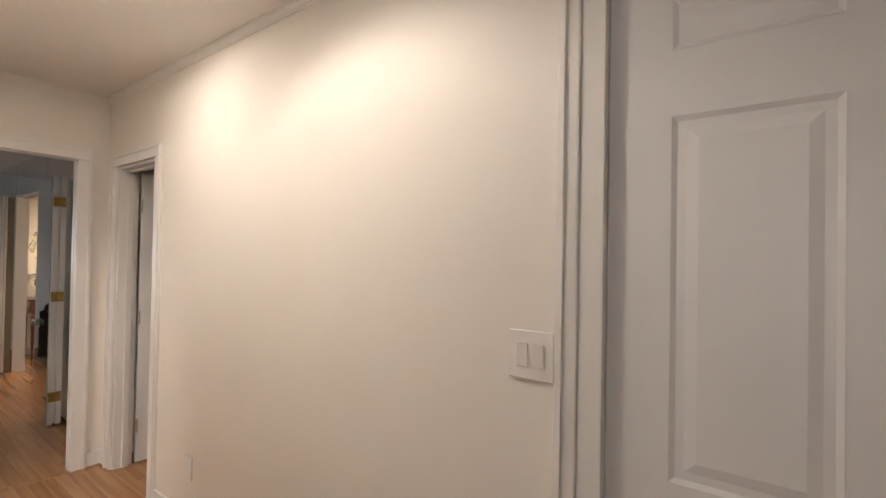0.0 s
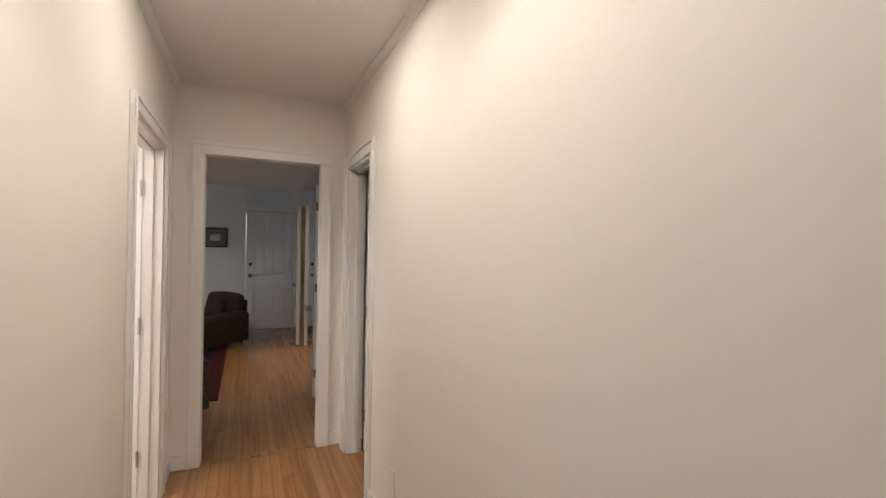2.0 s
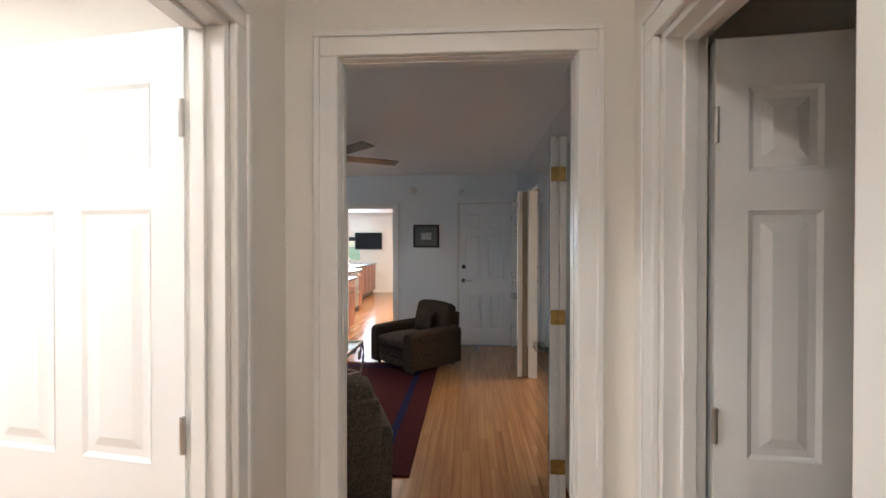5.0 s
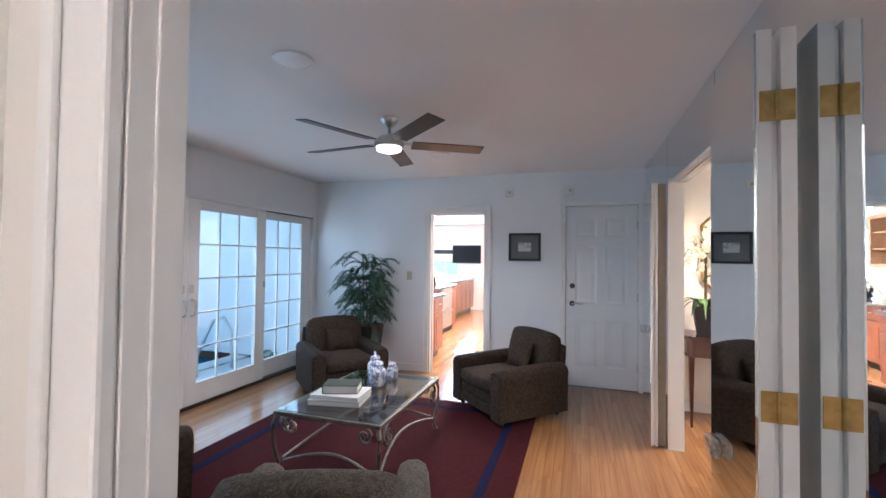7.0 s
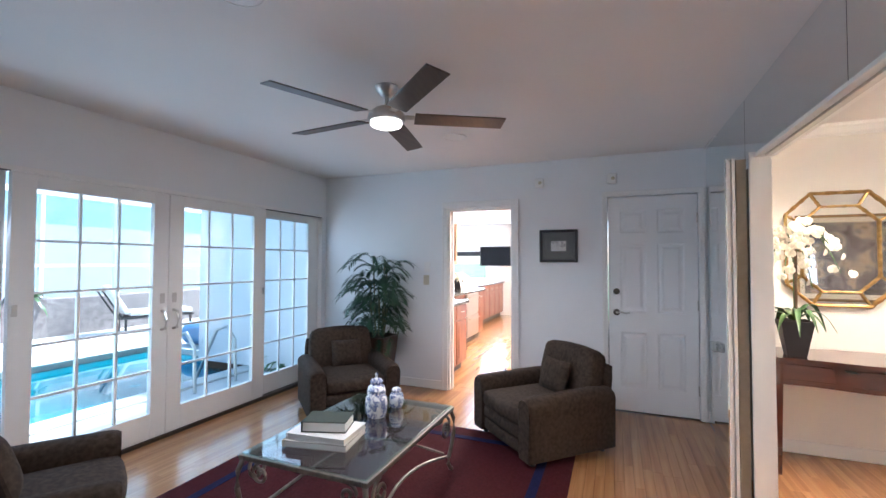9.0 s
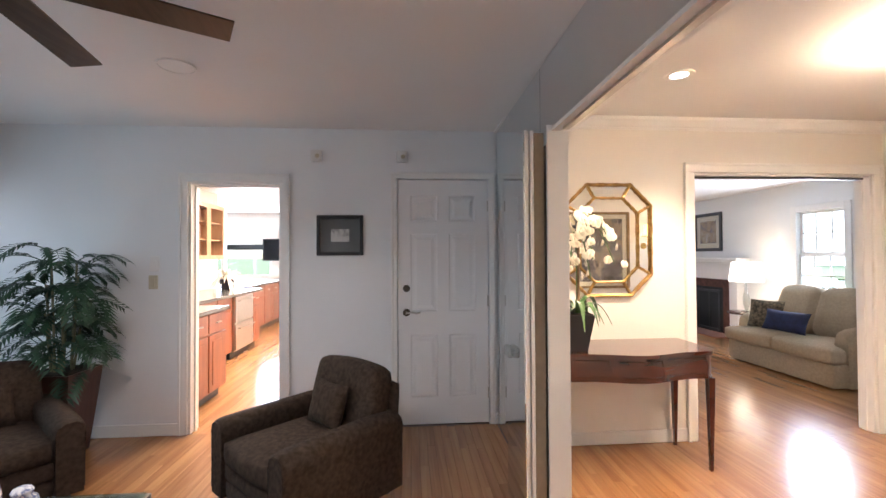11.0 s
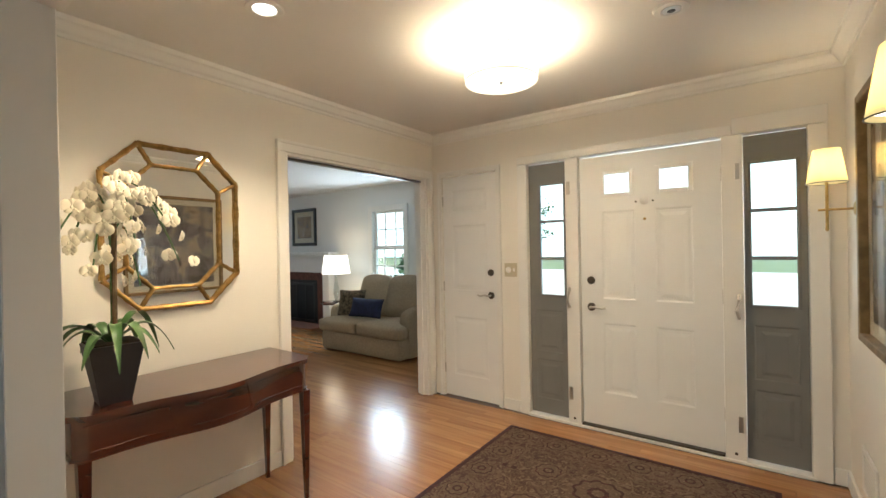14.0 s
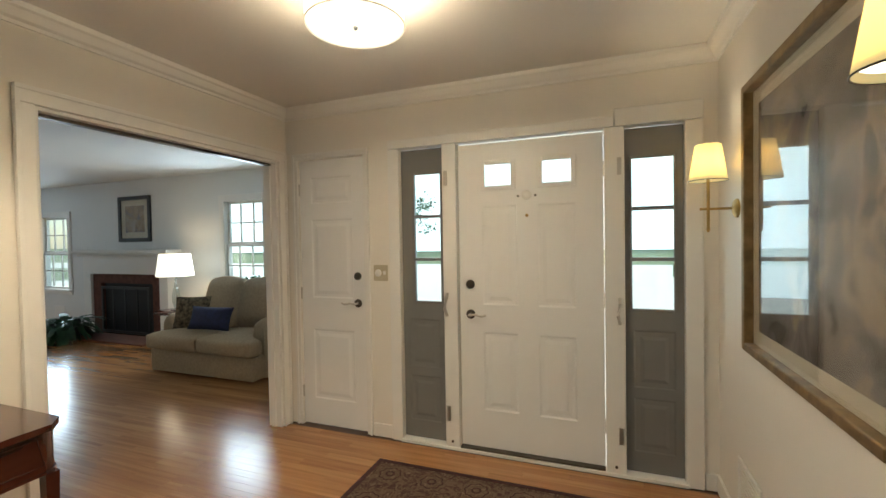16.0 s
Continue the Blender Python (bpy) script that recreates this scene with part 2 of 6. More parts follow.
FIREBRICK = material("red_brown_brick", (0.12, 0.05, 0.035), 0.85, var=0.3, scale=18, bump=0.4)
FIREBLACK = material("firebox_black", (0.012, 0.012, 0.013), 0.6)
GRANITE = material("dark_granite", (0.10, 0.095, 0.085), 0.15, var=0.5, scale=90)
CONCRETE = material("pool_deck", (0.60, 0.60, 0.57), 0.8, var=0.08, scale=3, bump=0.3)
WATER = material("pool_water", (0.008, 0.14, 0.19), 0.04, var=0.25, scale=1.6, bump=0.25, bscale=5)
COVER = material("blue_pool_cover", (0.10, 0.24, 0.42), 0.5, var=0.15, scale=8)
STONEW = material("planter_stone", (0.22, 0.19, 0.18), 0.85, var=0.3, scale=9, bump=0.5)
CUSHION = material("white_outdoor_cushion", (0.70, 0.69, 0.66), 0.9, var=0.05)
GRASS = material("lawn", (0.14, 0.18, 0.09), 0.95, var=0.35, scale=4, bump=0.6, bscale=90)
SHADE = lit_fabric("lit_linen_shade", (1.0, 0.82, 0.44), 0.35, 0.5)
DRUM = lit_fabric("lit_drum_fabric", (1.0, 0.92, 0.78), 0.45, 0.75)
SHADE_W = glow("lit_white_shade", (1.0, 0.90, 0.74), 1.4)
BULB = glow("lit_lens", (1.0, 0.92, 0.80), 4.0)
SKYGLOW = glow("bright_sky_glow", (0.92, 0.96, 1.0), 1.5)
# emission in place of light on the terrace panels and roof
TERRGLOW = glow_sheet("white_panel_glow", (0.86, 0.95, 1.0), 0.42)
CYANGLOW = glow_sheet("pale_cyan_roof_glow", (0.50, 0.84, 1.0), 0.36)
SCRIM = clear_glass("clear_screen_panel", (0.97, 1.0, 1.0), 0.04, 0.3)
SCREEN = material("dark_screen", (0.01, 0.01, 0.012), 0.12)


def painting(name, cols, scale, distort):
    """A picture of soft blots in a few colours."""
    m = material(name, (0.3, 0.3, 0.3), 0.25)
    nt = m.node_tree
    nz, ramp = nt.nodes["Noise Texture"], nt.nodes["Color Ramp"]
    nz.inputs["Scale"].default_value, nz.inputs["Distortion"].default_value = scale, distort
    for e, c in zip(ramp.color_ramp.elements, (cols[0], cols[-1])):
        e.color = (*c, 1)
    for k, c in enumerate(cols[1:-1]):
        ramp.color_ramp.elements.new(0.3 + 0.4 * (k + 1) / (len(cols) - 1)).color = (*c, 1)
    return m


ART = painting("abstract_print", [(0.075, 0.06, 0.05), (0.13, 0.115, 0.11), (0.20, 0.18, 0.17), (0.36, 0.29, 0.21), (0.10, 0.08, 0.07)], 4.5, 0.9)
ART2 = painting("landscape_print", [(0.05, 0.08, 0.20), (0.35, 0.25, 0.15), (0.5, 0.45, 0.4)], 6, 0.5)
ART3 = painting("pale_sketch", [(0.15, 0.15, 0.15), (0.7, 0.7, 0.68), (0.75, 0.75, 0.72)], 14, 1.0)
PORCELAIN = painting("blue_white_porcelain", [(0.76, 0.77, 0.77), (0.74, 0.75, 0.77), (0.06, 0.10, 0.28), (0.76, 0.77, 0.77)], 34, 0.4)
PORCELAIN.node_tree.nodes["Principled BSDF"].inputs["Roughness"].default_value = 0.12
FABRIC_L = painting("paisley_chenille", [(0.035, 0.026, 0.018), (0.13, 0.105, 0.07), (0.05, 0.036, 0.024), (0.17, 0.14, 0.095)], 24, 2.2)
FIELD = painting("persian_field", [(0.045, 0.012, 0.011), (0.10, 0.07, 0.045), (0.04, 0.011, 0.01), (0.15, 0.11, 0.07), (0.05, 0.014, 0.013)], 14, 2.2)
BORDER = painting("persian_border", [(0.05, 0.014, 0.013), (0.12, 0.085, 0.055), (0.045, 0.013, 0.012), (0.16, 0.12, 0.08)], 17, 1.6)
ROSETTE = painting("persian_rosette", [(0.14, 0.095, 0.06), (0.07, 0.042, 0.028), (0.17, 0.12, 0.078)], 40, 1.0)
WINE = painting("persian_wine", [(0.055, 0.012, 0.012), (0.028, 0.008, 0.008), (0.075, 0.02, 0.018)], 30, 0.6)
for m_ in (FIELD, BORDER, ROSETTE, WINE, FABRIC_L):
    m_.node_tree.nodes["Principled BSDF"].inputs["Roughness"].default_value = 0.95

# ---- mesh helpers ----


def bm_box(bm, lo, hi, bev=0.0):
    r = bmesh.ops.create_cube(bm, size=1.0)
    vs = r["verts"]
    for v in vs:
        v.co = Vector([lo[i] + (v.co[i] + 0.5) * (hi[i] - lo[i]) for i in range(3)])
    if bev:
        es = list({e for v in vs for e in v.link_edges})
        bmesh.ops.bevel(bm, geom=es, offset=bev, segments=2, profile=0.5, affect="EDGES")
    return bm


def boxes(*spec, bev=0.0):
    bm = bmesh.new()
    for lo, hi in spec:
        bm_box(bm, lo, hi, bev)
    return bm


def cyl(r0, r1, z0, z1, n=20, m=None, bm=None):
    bm = bm or bmesh.new()
    r = bmesh.ops.create_cone(bm, cap_ends=True, segments=n, radius1=r0, radius2=r1, depth=z1 - z0, matrix=(m or Matrix()) @ Matrix.Translation((0, 0, (z0 + z1) / 2)))
    return bm


def lathe(profile, n=24, m=None):
    bm = bmesh.new()
    rings = []
    for r, z in profile:
        rings.append([bm.verts.new(((m or Matrix()) @ Vector((r * math.cos(2 * math.pi * k / n), r * math.sin(2 * math.pi * k / n), z)))) for k in range(n)])
    for a, b in zip(rings, rings[1:]):
        for k in range(n):
            bm.faces.new((a[k], a[(k + 1) % n], b[(k + 1) % n], b[k]))
    for ring, flip in ((rings[0], True), (rings[-1], False)):
        bm.faces.new(ring[::-1] if flip else ring)
    return bm


def tube(points, r, n=8, bm=None, taper=None):
    bm = bm or bmesh.new()
    pts = [Vector(p) for p in points]
    rings = []
    for i, p in enumerate(pts):
        d = (pts[min(i + 1, len(pts) - 1)] - pts[max(i - 1, 0)]).normalized()
        q = d.to_track_quat("Z", "Y")
        rr = r * (taper[i] if taper else 1)
        rings.append([bm.verts.new(p + q @ Vector((rr * math.cos(2 * math.pi * k / n), rr * math.sin(2 * math.pi * k / n), 0))) for k in range(n)])
    for a, b in zip(rings, rings[1:]):
        for k in range(n):
            bm.faces.new((a[k], a[(k + 1) % n], b[(k + 1) % n], b[k]))
    bm.faces.new(rings[0][::-1])
    bm.faces.new(rings[-1])
    return bm


def soft_box(lo, hi, puff=0.03, cuts=4, rnd=0.35):
    """A stuffed block: rounded, bulging a little on every side."""
    bm = bmesh.new()
    bmesh.ops.create_cube(bm, size=2.0)
    bmesh.ops.subdivide_edges(bm, edges=bm.edges[:], cuts=cuts, use_grid_fill=True)
    c, h = (Vector(lo) + Vector(hi)) / 2, (Vector(hi) - Vector(lo)) / 2
    small = min(h)
    rad = small * rnd * 2
    for v in bm.verts:
        p = v.co.copy()
        w = Vector([p[i] * h[i] for i in range(3)])
        core = Vector([max(-(h[i] - min(rad, h[i])), min(h[i] - min(rad, h[i]), w[i])) for i in range(3)])
        off = w - core
        if off.length > 1e-6:
            w = core + off.normalized() * min(rad, max(abs(o) for o in off))
        bulge = Vector([puff * (1 - p[(i + 1) % 3] ** 2) * (1 - p[(i + 2) % 3] ** 2) * p[i] for i in range(3)])
        v.co = c + w + bulge
    return bm


def turned(bm, m):
    bmesh.ops.transform(bm, matrix=m, verts=bm.verts[:])
    return bm


def mesh_of(name, bm, mat, smooth=False):
    bmesh.ops.recalc_face_normals(bm, faces=bm.faces[:])
    me = bpy.data.meshes.new(name)
    bm.to_mesh(me)
    bm.free()
    me.materials.append(mat)
    if smooth:
        me.polygons.foreach_set("use_smooth", [True] * len(me.polygons))
        me.set_sharp_from_angle(angle=radians(40))
    return me


def part(name, bm, mat, parent, label="", smooth=False):
    ob = new(name, mesh_of(name, bm, mat, smooth))
    ob.parent = parent
    if label:
        tagged(ob, label)
    return ob


def thing(name, label, category, m=None, group=""):
    e = new(name)
    e.empty_display_size = 0.1
    e.matrix_basis = m or Matrix()
    return tagged(e, label, category, group)


def solid(name, bm, mat, label, category, kind="", smooth=False, group=""):
    return tagged(new(name, mesh_of(name, bm, mat, smooth)), label, category, group, kind)


def rect_cut(a0, a1, z0, z1, holes):
    """Rectangles (a0, z0, a1, z1) that fill a wall round its holes."""
    cuts = sorted({a0, a1, *[v for h in holes for v in (h[0], h[2]) if a0 < v < a1]})
    out = []
    for l, r in zip(cuts, cuts[1:]):
        spans = sorted((h[1], h[3]) for h in holes if h[0] <= l and h[2] >= r)
        z = z0
        for b, t in spans:
            if b > z:
                out.append((l, z, r, b))
            z = max(z, t)
        if z < z1:
            out.append((l, z, r, z1))
    return out


def wall_x(name, x0, x1, y0, y1, z1, mat, label, holes=()):
    return solid(name, boxes(*[((x0, a, b), (x1, c, d)) for a, b, c, d in rect_cut(y0, y1, 0, z1, holes)]), mat, label, "wall", "structure")


def wall_y(name, y0, y1, x0, x1, z1, mat, label, holes=()):
    return solid(name, boxes(*[((a, y0, b), (c, y1, d)) for a, b, c, d in rect_cut(x0, x1, 0, z1, holes)]), mat, label, "wall", "structure")


def frame_bm(w, h, d, t, bev=0.004):
    """A rectangular frame in the xz plane round the origin, w by h outside, t wide, d deep (y from 0 to -d)."""
    return boxes(((-w / 2, -d, -h / 2), (-w / 2 + t, 0, h / 2)), ((w / 2 - t, -d, -h / 2), (w / 2, 0, h / 2)),
                 ((-w / 2 + t, -d, -h / 2), (w / 2 - t, 0, -h / 2 + t)), ((-w / 2 + t, -d, h / 2 - t), (w / 2 - t, 0, h / 2)), bev=bev)


def casing(name, m, w, h, t=0.08, d=0.02, mat=None, label="white painted moulded door casing"):
    """Door trim in local xz (z up from floor), opening 0..w by h, facing -y."""
    e = tagged(thing(name, label, "trim", m), kind="structure")
    for a, b in (((-t, -d, 0), (0, 0.0, h)), ((w, -d, 0), (w + t, 0.0, h)), ((-t, -d, h), (w + t, 0.0, h + t))):
        part("casing_board", boxes((a, b), bev=0.005), mat or TRIM, e)
    for a, b in (((-t, -d - 0.008, 0), (-t + 0.02, -d, h + t - 0.02)), ((w + t - 0.02, -d - 0.008, 0), (w + t, -d, h + t - 0.02)), ((-t, -d - 0.008, h + t - 0.02), (w + t, -d, h + t))):
        part("back_band", boxes((a, b), bev=0.003), mat or TRIM, e)
    return e


def jamb(name, m, w, h, depth, mat=None, stop=0.012):
    """Lining of an opening, local y from 0 to depth."""
    e = tagged(thing(name, "white painted door jamb with stop", "jamb", m), kind="structure")
    t = 0.018
    for a, b in (((0, 0.001, 0), (t, depth, h)), ((w - t, 0.001, 0), (w, depth, h)), ((t, 0.001, h - t), (w - t, depth, h))):
        part("jamb_board", boxes((a, b), bev=0.002), mat or TRIM, e)
    for a, b in (((t, depth * 0.42, 0), (t + stop, depth * 0.42 + 0.035, h - t)), ((w - t - stop, depth * 0.42, 0), (w - t, depth * 0.42 + 0.035, h - t)), ((t + stop, depth * 0.42, h - t - stop), (w - t - stop, depth * 0.42 + 0.035, h - t))):
        part("door_stop", boxes((a, b), bev=0.002), mat or TRIM, e)
    return e


def raised(x0, z0, x1, z1, y, lip=0.02, depth=0.0045):
    """One raised door panel on a face at local y, looking to -y: a sunk moulding and a raised field."""
    bm = bmesh.new()
    rings = []
    for k, dy in ((0, -0.001), (0.012, depth), (0.03, depth), (0.055, -0.001)):
        rings.append([bm.verts.new((x0 + k, y + dy, z0 + k)), bm.verts.new((x1 - k, y + dy, z0 + k)), bm.verts.new((x1 - k, y + dy, z1 - k)), bm.verts.new((x0 + k, y + dy, z1 - k))])
    for a, b in zip(rings, rings[1:]):
        for k in range(4):
            bm.faces.new((a[k], a[(k + 1) % 4], b[(k + 1) % 4], b[k]))
    bm.faces.new(rings[-1])
    return bm


def panel_door(name, m, w, h, label, panels, mat=None, lites=(), knob=None, hinges=None, both=False, t=0.04, group=""):
    """A door in local xz, face at y = 0 looking to -y, with sunk mouldings round raised panels."""
    mat = mat or DOOR
    e = tagged(thing(name, label, "door", m, group), kind="structure")
    holes = [*panels, *lites]
    face = [((a, 0, b), (c, t, d)) for a, b, c, d in rect_cut(0, w, 0, h, [(p[0], p[1], p[2], p[3]) for p in holes])]
    part("slab", boxes(*face), mat, e)
    for p in panels:
        part("panel", raised(*p, 0.0), mat, e, smooth=False)
        if both:
            part("panel", turned(raised(*p, 0.0), Matrix.Translation((2 * (p[0] + p[2]) / 2, t, 0)) @ Matrix.Rotation(math.pi, 4, "Z")), mat, e)
    for p in lites:
        c = ((p[0] + p[2]) / 2, 0, (p[1] + p[3]) / 2)
        part("lite_frame", turned(frame_bm(p[2] - p[0] + 0.04, p[3] - p[1] + 0.04, 0.012, 0.03), Matrix.Translation(c)), mat, e)
        g = part("glass_pane", boxes(((p[0], t * 0.45, p[1]), (p[2], t * 0.55, p[3]))), GLASS, e)
        g.visible_shadow = False
    if knob:
        x, z, way = knob
        rot = Matrix.Translation((x, 0, z)) @ Matrix.Rotation(math.pi / 2, 4, "X")
        part("rose", lathe([(0.031, 0.0), (0.031, 0.006), (0.02, 0.012)], 18, rot), BRONZE, e, "dark bronze lever rose", True)
        part("lever", tube([(x, -0.012, z), (x, -0.05, z), (x + way * 0.04, -0.052, z + 0.006), (x + way * 0.085, -0.05, z - 0.004), (x + way * 0.115, -0.046, z + 0.004)], 0.008), NICKEL, e, "satin nickel lever handle", True)
        rot2 = Matrix.Translation((x, 0, z + 0.2)) @ Matrix.Rotation(math.pi / 2, 4, "X")
        part("deadbolt", lathe([(0.03, 0.0), (0.03, 0.008), (0.022, 0.02), (0.01, 0.022)], 18, rot2), BRONZE, e, "dark bronze deadbolt", True)
    if hinges is not None:
        for z in (0.25, h / 2, h - 0.22):
            part("hinge", cyl(0.007, 0.007, z - 0.045, z + 0.045, 10, Matrix.Translation((hinges, -0.006, 0))), NICKEL, e, "", True)
    return e


def six(w, h=2.03):
    s, m_ = 0.11 * w / 0.8, 0.10 * w / 0.8
    a, b = s, (w - m_) / 2
    c, d = (w + m_) / 2, w - s
    rows = ((0.22, 0.74), (0.93, 1.58), (1.68, 1.90))
    return [(l, lo * h / 2.03, r, hi * h / 2.03) for lo, hi in rows for l, r in ((a, b), (c, d))]


def facing(x, y, z, face):
    """Local -y looks along the compass word."""
    return pose(x, y, z, 0, 0, {"south": 0, "east": 90, "north": 180, "west": 270}[face])

# ---- structure ----
solid("ground", boxes(((-400, -400, -0.6), (400, 400, -0.25))), GRASS, "green lawn around the house", "ground", "structure")
solid("floor", boxes(((-15.1, -5.1, -0.2), (-8.27, 1.25, -0.008)), ((-8.27, -2.896, -0.2), (-3.3, 1.35, -0.008)), ((-3.3, -2.4, -0.2), (1.6, 3.0, -0.008)),
                     ((-7.74, 1.35, -0.2), (-4.66, 4.43, -0.008)), ((-15.7, 1.25, -0.2), (-7.74, 6.3, -0.008))), SUBFLOOR, "timber subfloor under oak strips", "floor", "structure")
solid("ceiling_hall", boxes(((-3.325, -2.4, 2.5), (1.6, 3.0, 2.62))), CEIL, "off-white painted hall ceiling", "ceiling", "structure")
solid("ceiling_den", boxes(((-8.2, -3.05, 2.466), (-3.33, 1.28, 2.6))), CEIL, "off-white painted ceiling of the sitting room", "ceiling", "structure")
solid("ceiling_foyer", boxes(((-7.73, 1.29, 2.45), (-4.70, 4.40, 2.6))), CEIL, "off-white painted entry ceiling", "ceiling", "structure")
solid("ceiling_living", boxes(((-15.7, 1.25, 2.451), (-7.74, 6.32, 2.6))), CEIL, "white painted living room ceiling", "ceiling", "structure")
solid("ceiling_kitchen", boxes(((-15.1, -5.1, 2.45), (-8.21, 1.25, 2.6))), CEIL, "white painted kitchen ceiling", "ceiling", "structure")

wall_y("wall_hall_south", -0.11, 0.0, -3.30, -0.6, 2.5, WALL, "cream painted hall wall", [(-2.98, 0, -2.215, 2.0)])
wall_y("wall_hall_north", 1.09, 1.20, -3.30, 1.5, 2.5, WALL, "cream painted hall wall with light pool", [(-3.12, 0, -2.53, 2.005), (0.0, 0, 0.98, 2.125)])
wall_x("wall_hall_end", -3.3345, -3.30, -2.4, 3.0, 2.5, WALL, "cream painted end wall of the hall", [(0.160, 0, 0.935, 2.06)])
wall_x("wall_den_east", -3.365, -3.335, -2.896, 1.27, 2.4655, WALL_TV, "white painted sitting room wall", [(0.160, 0, 0.935, 2.06)])
wall_x("wall_hall_east", 1.5, 1.6, -2.3, 3.0, 2.5, WALL, "cream painted wall", [])
# opening is added out of view, for the rear fill lamp
wall_y("wall_rear", -2.4, -2.3, -3.30, 1.6, 2.5, WALL, "cream painted wall", [(-0.05, 0.95, 1.15, 2.05)])
wall_x("wall_side_room", -0.7, -0.6, -2.3, -0.11, 2.5, WALL, "cream painted wall", [])
wall_y("wall_dark_room", 2.9, 3.0, -3.30, 1.5, 2.5, WALL, "cream painted wall", [])
wall_x("wall_dark_room_east", -1.5, -1.4, 1.20, 2.9, 2.5, WALL, "cream painted wall", [])
wall_y("wall_den_south", -3.05, -2.896, -8.135, -3.335, 2.4655, WALL_TV, "white painted wall above the patio doors", [(-8.045, 0, -4.11, 1.985)])
wall_x("wall_den_west", -8.27, -8.135, -5.1, 1.35, 2.4655, WALL_TV, "white painted sitting room wall", [(-1.233, 0, -0.508, 2.015), (0.43, 0, 1.2, 2.06)])
wall_y("wall_mirrored", 1.276, 1.338, -8.135, -3.335, 2.465, WALL, "partition between sitting room and entry", [(-6.675, 0, -4.75, 2.06)])
wall_x("wall_foyer_west", -7.80, -7.68, 1.352, 6.2, 2.45, WALL, "cream painted entry wall", [(2.703, 0, 4.195, 2.04)])
wall_x("wall_foyer_east", -4.76, -4.66, 1.352, 4.293, 2.45, WALL, "cream painted entry wall", [])
wall_y("wall_foyer_front", 4.293, 4.43, -7.68, -4.66, 2.45, WALL, "cream painted front wall of the entry", [(-7.565, 0, -6.985, 2.05), (-6.69, 0, -6.365, 2.06), (-6.265, 0, -5.347, 2.06), (-5.235, 0, -4.925, 2.06)])
wall_y("wall_living_north", 6.2, 6.32, -15.6, -7.68, 2.45, WALL_LIV, "pale painted living room wall", [(-10.42, 0.80, -9.72, 2.02), (-14.76, 0.68, -14.0, 1.93)])
wall_y("wall_living_south", 1.25, 1.35, -15.6, -8.27, 2.45, WALL_LIV, "pale painted living room wall", [])
wall_x("wall_living_west", -15.7, -15.6, 1.25, 6.32, 2.45, WALL_LIV, "pale painted living room wall", [])
wall_y("wall_kitchen_north", 0.2, 0.3, -15.0, -8.27, 2.45, WALL, "white painted kitchen wall", [])
wall_y("wall_kitchen_south", -5.1, -5.0, -15.0, -8.27, 2.45, WALL, "white painted kitchen wall", [])
wall_x("wall_kitchen_west", -15.1, -15.0, -5.1, 0.3, 2.45, WALL, "white painted kitchen wall", [(-4.1, 0.95, -2.75, 1.62)])

# trim of the openings
casing("trim", facing(-2.215, 0.0, 0, "north"), 0.765, 2.0, 0.062)
jamb("jamb", facing(-2.215, 0.0, 0, "north"), 0.765, 2.0, 0.11)
casing("trim", facing(-3.12, 1.09, 0, "south"), 0.59, 2.005, 0.075)
jamb("jamb", facing(-3.12, 1.09, 0, "south"), 0.59, 2.005, 0.11)
casing("trim", facing(-0.05, 1.09, 0, "south"), 1.08, 2.165, 0.055)
solid("jamb", boxes(((-0.05, 1.078, 0), (0.0105, 1.09, 2.165)), ((0.0, 1.0905, 0), (0.0105, 1.2, 2.12)), ((0.9695, 1.0905, 0), (0.98, 1.2, 2.12)), ((0.9695, 1.078, 0), (1.03, 1.09, 2.165)), ((0.011, 1.078, 2.121), (0.969, 1.09, 2.165)), bev=0.003), TRIM, "white painted closet jamb", "jamb", "structure")
casing("trim", facing(-3.30, 0.178, 0, "east"), 0.739, 2.045, 0.077)
jamb("jamb", facing(-3.30, 0.160, 0, "east"), 0.775, 2.06, 0.066, None, 0.004)
casing("trim", facing(-3.365, 0.935, 0, "west"), 0.775, 2.06, 0.06, 0.004)
casing("trim", facing(-8.135, -1.233, 0, "east"), 0.725, 2.015, 0.07)
jamb("jamb", facing(-8.135, -1.233, 0, "east"), 0.725, 2.015, 0.135)
casing("trim", facing(-8.135, 0.43, 0, "east"), 0.77, 2.06, 0.05, 0.01)
casing("trim", facing(-7.68, 2.703, 0, "east"), 1.492, 2.04, 0.075)
jamb("jamb", facing(-7.68, 2.703, 0, "east"), 1.492, 2.04, 0.12)
casing("trim", facing(-7.80, 4.195, 0, "west"), 1.492, 2.04, 0.075)
casing("trim", facing(-7.565, 4.293, 0, "south"), 0.58, 2.05, 0.045, 0.014)
solid("pocket_track", boxes(((-7.76, 2.73, 2.006), (-7.72, 4.17, 2.021))), BRONZE, "dark metal pocket door track under the lintel", "track", "structure")

# entry surround: posts, heads and sills round the door and its sidelights
sur = tagged(thing("entry_surround", "white painted frame of front door and sidelights", "door frame"), kind="structure")
for a, b in (((-6.775, 4.268), (-6.69, 4.292)), ((-6.365, 4.262), (-6.265, 4.292)), ((-5.347, 4.262), (-5.235, 4.292)), ((-4.925, 4.268), (-4.835, 4.292))):
    part("post", boxes(((a[0], a[1], 0), (b[0], b[1], 2.06)), bev=0.006), TRIM, sur)
    part("post_lining", boxes(((a[0] + 0.01, 4.294, 0), (b[0] - 0.01, 4.42, 2.058))), TRIM, sur)
part("head_board", boxes(((-6.775, 4.266, 2.061), (-5.291, 4.292, 2.125)), bev=0.005), TRIM, sur)
